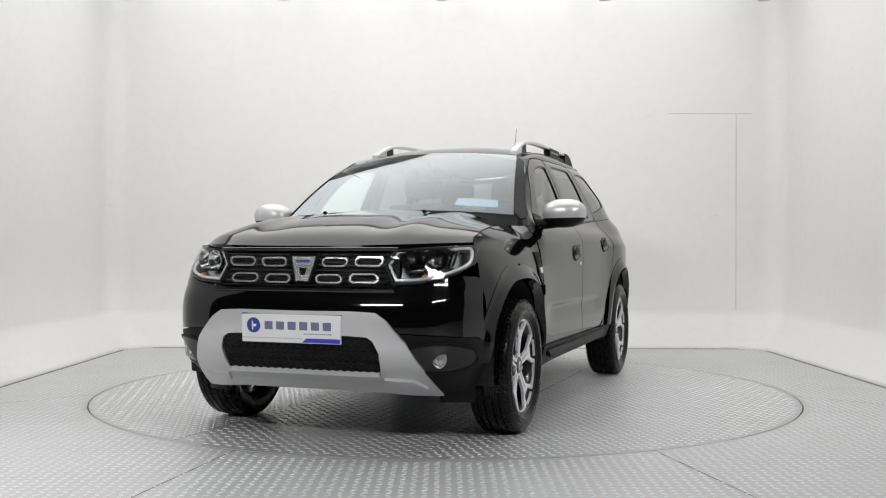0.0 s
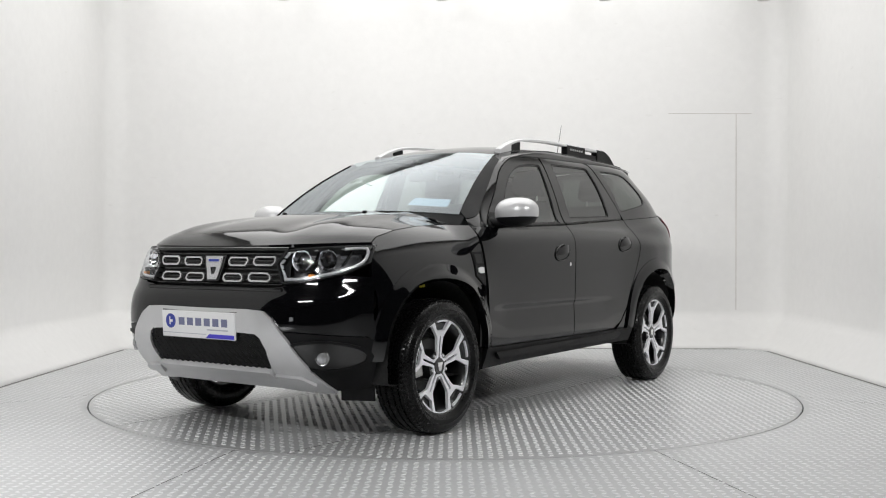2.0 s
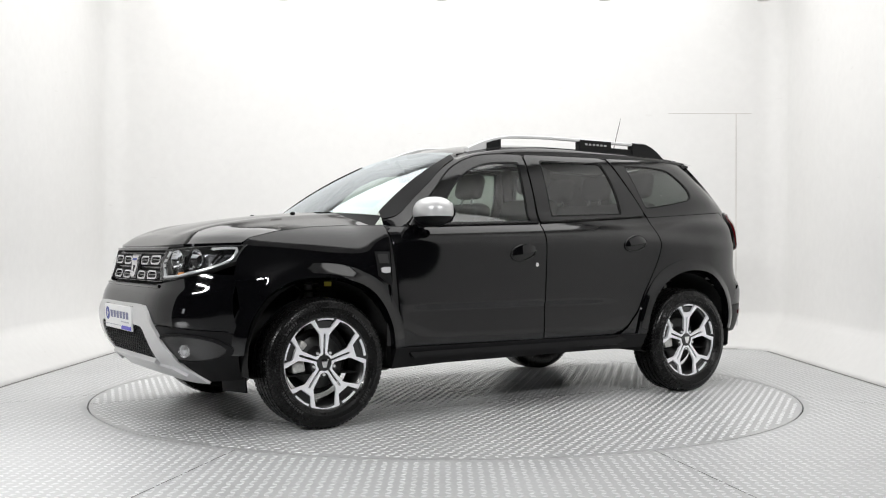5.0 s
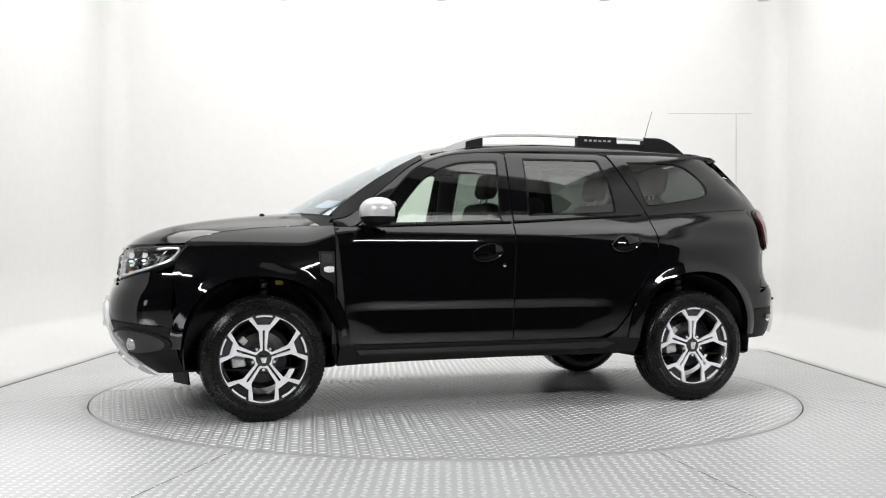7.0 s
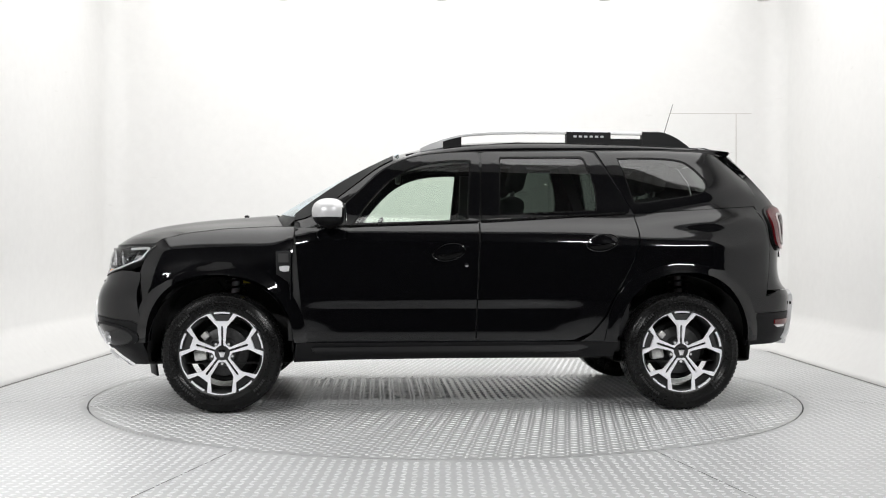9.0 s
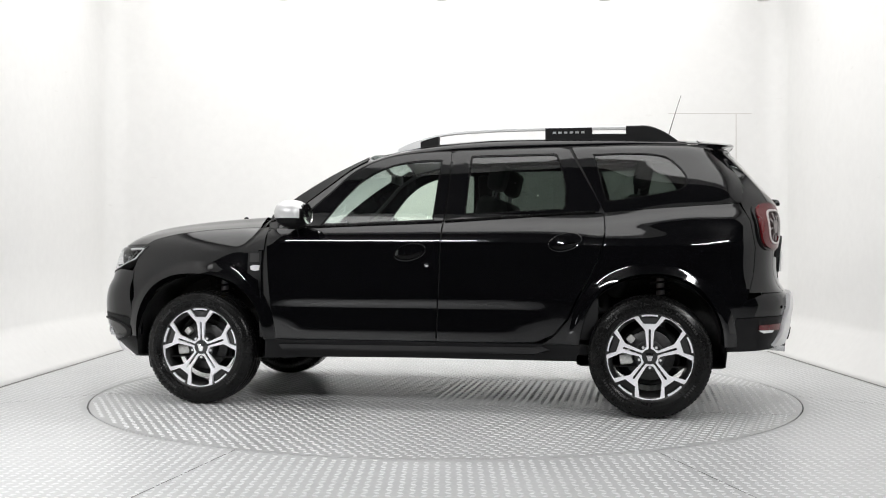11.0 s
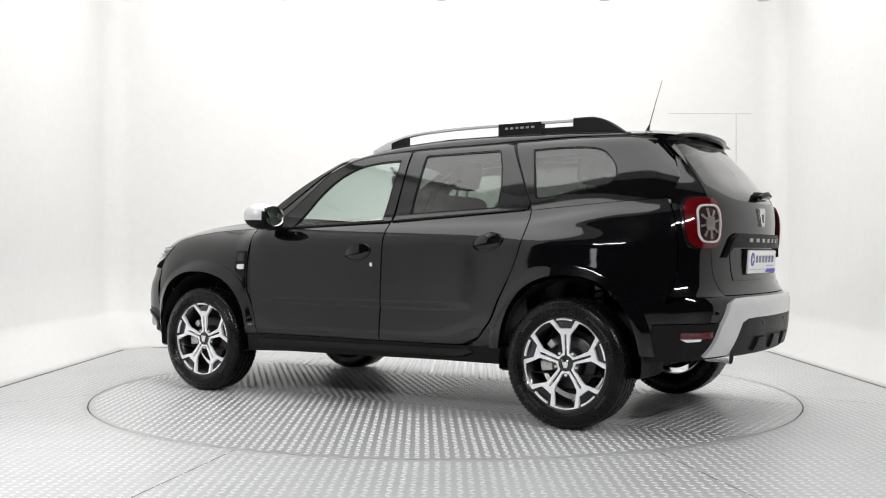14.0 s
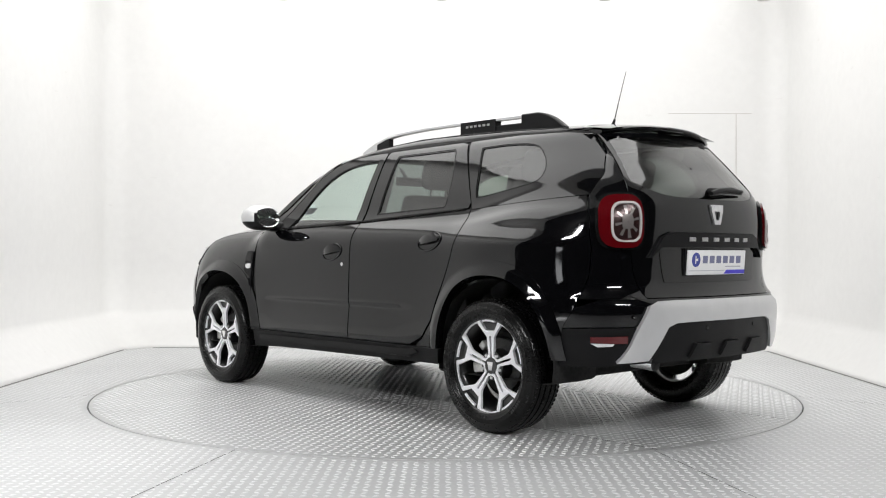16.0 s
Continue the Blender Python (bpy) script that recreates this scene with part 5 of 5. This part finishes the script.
    part("door_lock", moved(lathe([(0.0, 0.004), (0.006, 0.004), (0.012, 0.003), (0.013, -0.002)], 20), Matrix.Translation((x, y, z))), CHROME, car)
    # belt mouldings
    for a, b in (((0.80, 1.066), (-0.140, 1.102)), ((-0.160, 1.104), (-1.03, 1.156))):
        pts = [side_map(a[0] + (b[0] - a[0]) * k / 12, a[1] + (b[1] - a[1]) * k / 12, 0.003) for k in range(13)]
        pair("belt_moulding", tube(pts, 0.008, 6), RUBBER)
    # mirror triangle
    tri = ruled([(0.79, 1.070), (0.60, 1.078)], [(0.70, 1.150), (0.565, 1.135)], lifted(side_map, 0.005), 6, 4, 0.01, out=outward)
    pair("mirror_base", tri, PLASTIC)
    # door mirrors
    for s in (1, -1):
        c = (0.722, s * 0.940, 1.143)
        whole = ellipsoid(c, (0.098, 0.125, 0.081), 32, 22, 0.86)
        vv = [(max(x, 0.640 + 0.10 * (1.14 - z)), y, z + 0.02 * (abs(y) - 0.935)) for x, y, z in whole[0]]
        whole = (vv, whole[1])
        m = part("door_mirror", cut(whole, lambda p: p.z <= 1.118 or p.x < 0.647), PLASTIC, car, "door mirror with a satin silver cap")
        part("cap", cut(([(0.7 + (x - 0.7) * 1.02, y, 1.14 + (z - 1.14) * 1.02) for x, y, z in whole[0]], whole[1]), lambda p: p.z > 1.117 and p.x >= 0.647), SILVER, m, "satin silver mirror cap")
        part("mirror_glass", moved(lathe([(0.0, 0.0), (0.062, 0.0), (0.066, 0.004)], 32, "x"), Matrix.Translation((0.633, s * 0.935, 1.144)) @ pose(0, 0, 0, 0, -4, 180) @ Matrix.Diagonal((1, 1.3, 0.95, 1))), CHROME, m)
        part("stalk", tube([(0.72, s * 0.74, 1.085), (0.725, s * 0.83, 1.085), (0.72, s * 0.90, 1.092)], [0.035, 0.030, 0.03], 12), PLASTIC, m)


def roof_trim():
    for s in (1, -1):
        y = 0.468 * s

        def z_top(x):
            return soft(x, [(-1.50, 1.585), (-1.42, 1.640), (-1.33, 1.674), (-1.25, 1.676), (-0.9, 1.678), (-0.3, 1.672), (-0.05, 1.650), (0.10, 1.605), (0.20, 1.562)])

        def slab(x0, x1, lo, w, n=14, top=0.0):
            v, f = [], []
            for k in range(n + 1):
                x = x0 + (x1 - x0) * k / n
                zt = z_top(x) + top
                zb = min(lo(x), zt - 0.006)
                for a, b in ((-w, zb), (-w, zt - 0.006), (-w + 0.006, zt), (w - 0.006, zt), (w, zt - 0.006), (w, zb)):
                    v.append((x, y + a + 0.03 * s * (x + 0.5) * 0.5, b))
            for k in range(n):
                for j in range(6):
                    f.append((k * 6 + j, k * 6 + (j + 1) % 6, (k + 1) * 6 + (j + 1) % 6, (k + 1) * 6 + j))
            f += [tuple(range(6)), tuple(reversed(range(n * 6, n * 6 + 6)))]
            return v, f
        base = lambda x: roof_z(x, y) - 0.012
        thin = lambda x: z_top(x) - 0.019
        rail = part("roof_rail", slab(-1.22, 0.06, thin, 0.021, 24), SILVER, car, "satin silver roof rail with black feet")
        part("rail_tip", slab(0.05, 0.19, base, 0.0215, 8, 0.0005), SILVER, rail)
        part("front_foot", slab(0.10, -0.065, lambda x: base(x), 0.019, 8, -0.008), PLASTIC, rail, "black rail foot")
        part("centre_block", slab(-1.00, -0.72, base, 0.0235, 8, -0.003), PLASTIC, rail, "black rail block with raised marks")
        part("rear_block", slab(-1.22, -0.99, base, 0.017, 6, -0.045), PLASTIC, rail)
        part("rear_foot", slab(-1.50, -1.20, base, 0.025, 12, 0.001), PLASTIC, rail, "black rail foot")
        for k in range(6):
            x0 = -0.765 - 0.034 * k
            yb = y + s * 0.0225 + 0.015 * s * (x0 + 0.5)
            part("letter_bar", box(x0 - 0.020, x0, yb - 0.003, yb + 0.003, 1.637, 1.649), STEEL, rail)
        # roof channel
        part("roof_channel", tube([(x, 0.505 * s * (1 if x > -1.0 else 0.985), roof_z(x, 0.505) + 0.001) for x in (0.28, 0.0, -0.4, -0.8, -1.2, -1.55)], 0.005, 6), RUBBER, car)
    # aerial
    base = part("aerial", tube([(-1.445, 0, 1.615), (-1.452, 0, 1.645), (-1.462, 0, 1.668)], [0.022, 0.010, 0.006], 14), PLASTIC, car)
    part("aerial_rod", tube([(-1.460, 0, 1.665), (-1.5, 0, 1.80), (-1.539, 0, 1.925)], [0.0030, 0.0022, 0.0016], 8), RUBBER, base)
    # washer nozzles
    for y in (-0.30, 0.30):
        x = 1.27
        part("washer_nozzle", ellipsoid((x, y, hood_z(x, y) + 0.006), (0.016, 0.013, 0.010), 14, 8), PLASTIC, car)
    # tax and dealer sticker behind the windscreen
    pts = [screen_pt(t, y) for t, y in ((0.10, 0.36), (0.10, 0.60), (0.20, 0.585), (0.20, 0.36))]
    part("sticker", ([(a - 0.01, b, c - 0.008) for a, b, c in pts], [(0, 1, 2, 3)]), STICKER, car, "pale blue sticker behind the windscreen")


STICKER = mat("pale_blue_sticker", (0.45, 0.56, 0.72), 0.6)


# ---- cabin ----
def seat(x, y, w=0.50, rows=1):
    s = part("seat", moved(box(-0.25, 0.27, -w / 2, w / 2, -0.10, 0.06, 0.05, 3), Matrix.Translation((x, y, 0.66))), CLOTH, car)
    part("seat_back", moved(box(-0.07, 0.06, -w / 2, w / 2, 0.0, 0.62, 0.05, 3), Matrix.Translation((x - 0.26, y, 0.66)) @ pose(0, 0, 0, 0, -14, 0)), CLOTH, s)
    heads = (0,) if w < 0.7 else (-0.42, 0, 0.42)
    for h in heads:
        m = Matrix.Translation((x - 0.26, y + h, 0.66)) @ pose(0, 0, 0, 0, -14, 0)
        part("headrest", moved(box(-0.05, 0.05, -0.135, 0.135, 0.66, 0.84, 0.045, 3), m), CLOTH, s)
        for d in (-0.06, 0.06):
            part("headrest_post", moved(tube([(0, d, 0.60), (0, d, 0.70)], 0.007, 8), m), STEEL, s)
    return s


def cabin():
    for y in (0.37, -0.37):
        seat(0.02, y)
    seat(-0.86, 0, 1.25)
    d = part("dashboard", moved(([(a, b, c) for a, b, c in box(0.62, 1.05, -0.72, 0.72, 0.70, 1.075, 0.06, 3)[0]], box(0.62, 1.05, -0.72, 0.72, 0.70, 1.075, 0.06, 3)[1]), Matrix.Identity(4)), CABIN, car)
    part("instrument_hood", box(0.60, 0.78, -0.55, -0.20, 1.06, 1.115, 0.025, 3), CABIN, d)
    ring = lathe([(0.185 + 0.016 * math.cos(a), 0.016 * math.sin(a)) for a in [2 * math.pi * k / 10 for k in range(11)]], 36, "x")
    m = Matrix.Translation((0.50, -0.37, 0.98)) @ pose(0, 0, 0, 0, -24, 0)
    w = part("steering_wheel", moved(ring, m), CABIN, car)
    part("wheel_boss", moved(box(-0.02, 0.03, -0.17, 0.17, -0.05, 0.05, 0.02), m), CABIN, w)
    part("rear_view_mirror", box(0.30, 0.335, -0.11, 0.11, 1.375, 1.435, 0.012), CABIN, car)
    part("mirror_stem", tube([(0.335, 0, 1.42), (0.38, 0, 1.47), (0.41, 0, 1.50)], 0.012, 8), CABIN, car)
    for s in (1, -1):
        part("door_card", box(-1.05, 0.85, s * 0.745 - 0.015, s * 0.745 + 0.015, 0.42, 1.07, 0.01), CABIN, car)
        part("inner_pillar", moved(([(a, b - s * 0.33 * c, c) for a, b, c in box(-0.06, 0.06, s * 0.635 - 0.02, s * 0.635 + 0.02, -0.24, 0.15, 0.015)[0]], box(-0.06, 0.06, s * 0.635 - 0.02, s * 0.635 + 0.02, -0.24, 0.15, 0.015)[1]), Matrix.Translation((-0.20, s * 0.0, 1.32))), CABIN, car)
    def lining(u, w):
        x = 0.30 - 2.0 * u
        y = (w * 2 - 1) * 0.50
        return (x, y, roof_z(x, y) - 0.03)
    part("headlining", face_to(grid_surface(lining, 10, 8), (0, 0, -1)), LINING, car)


LINING = mat("grey_headlining", (0.32, 0.32, 0.31), 0.9, grain=0.1, scale=100)
side_trim()
roof_trim()
cabin()


def motions():
    rows_car, rows_table = [], []
    for k in range(17):
        a = 249.795 - 7.3393 * k
        turn = pose(0, 0, 0, 0, 0, a)
        rows_table.append((float(k), turn))
        rows_car.append((float(k), turn @ pose(0.0025, 0.0483, 0.003)))
    walk(TABLE, rows_table)
    walk(car, rows_car)


motions()
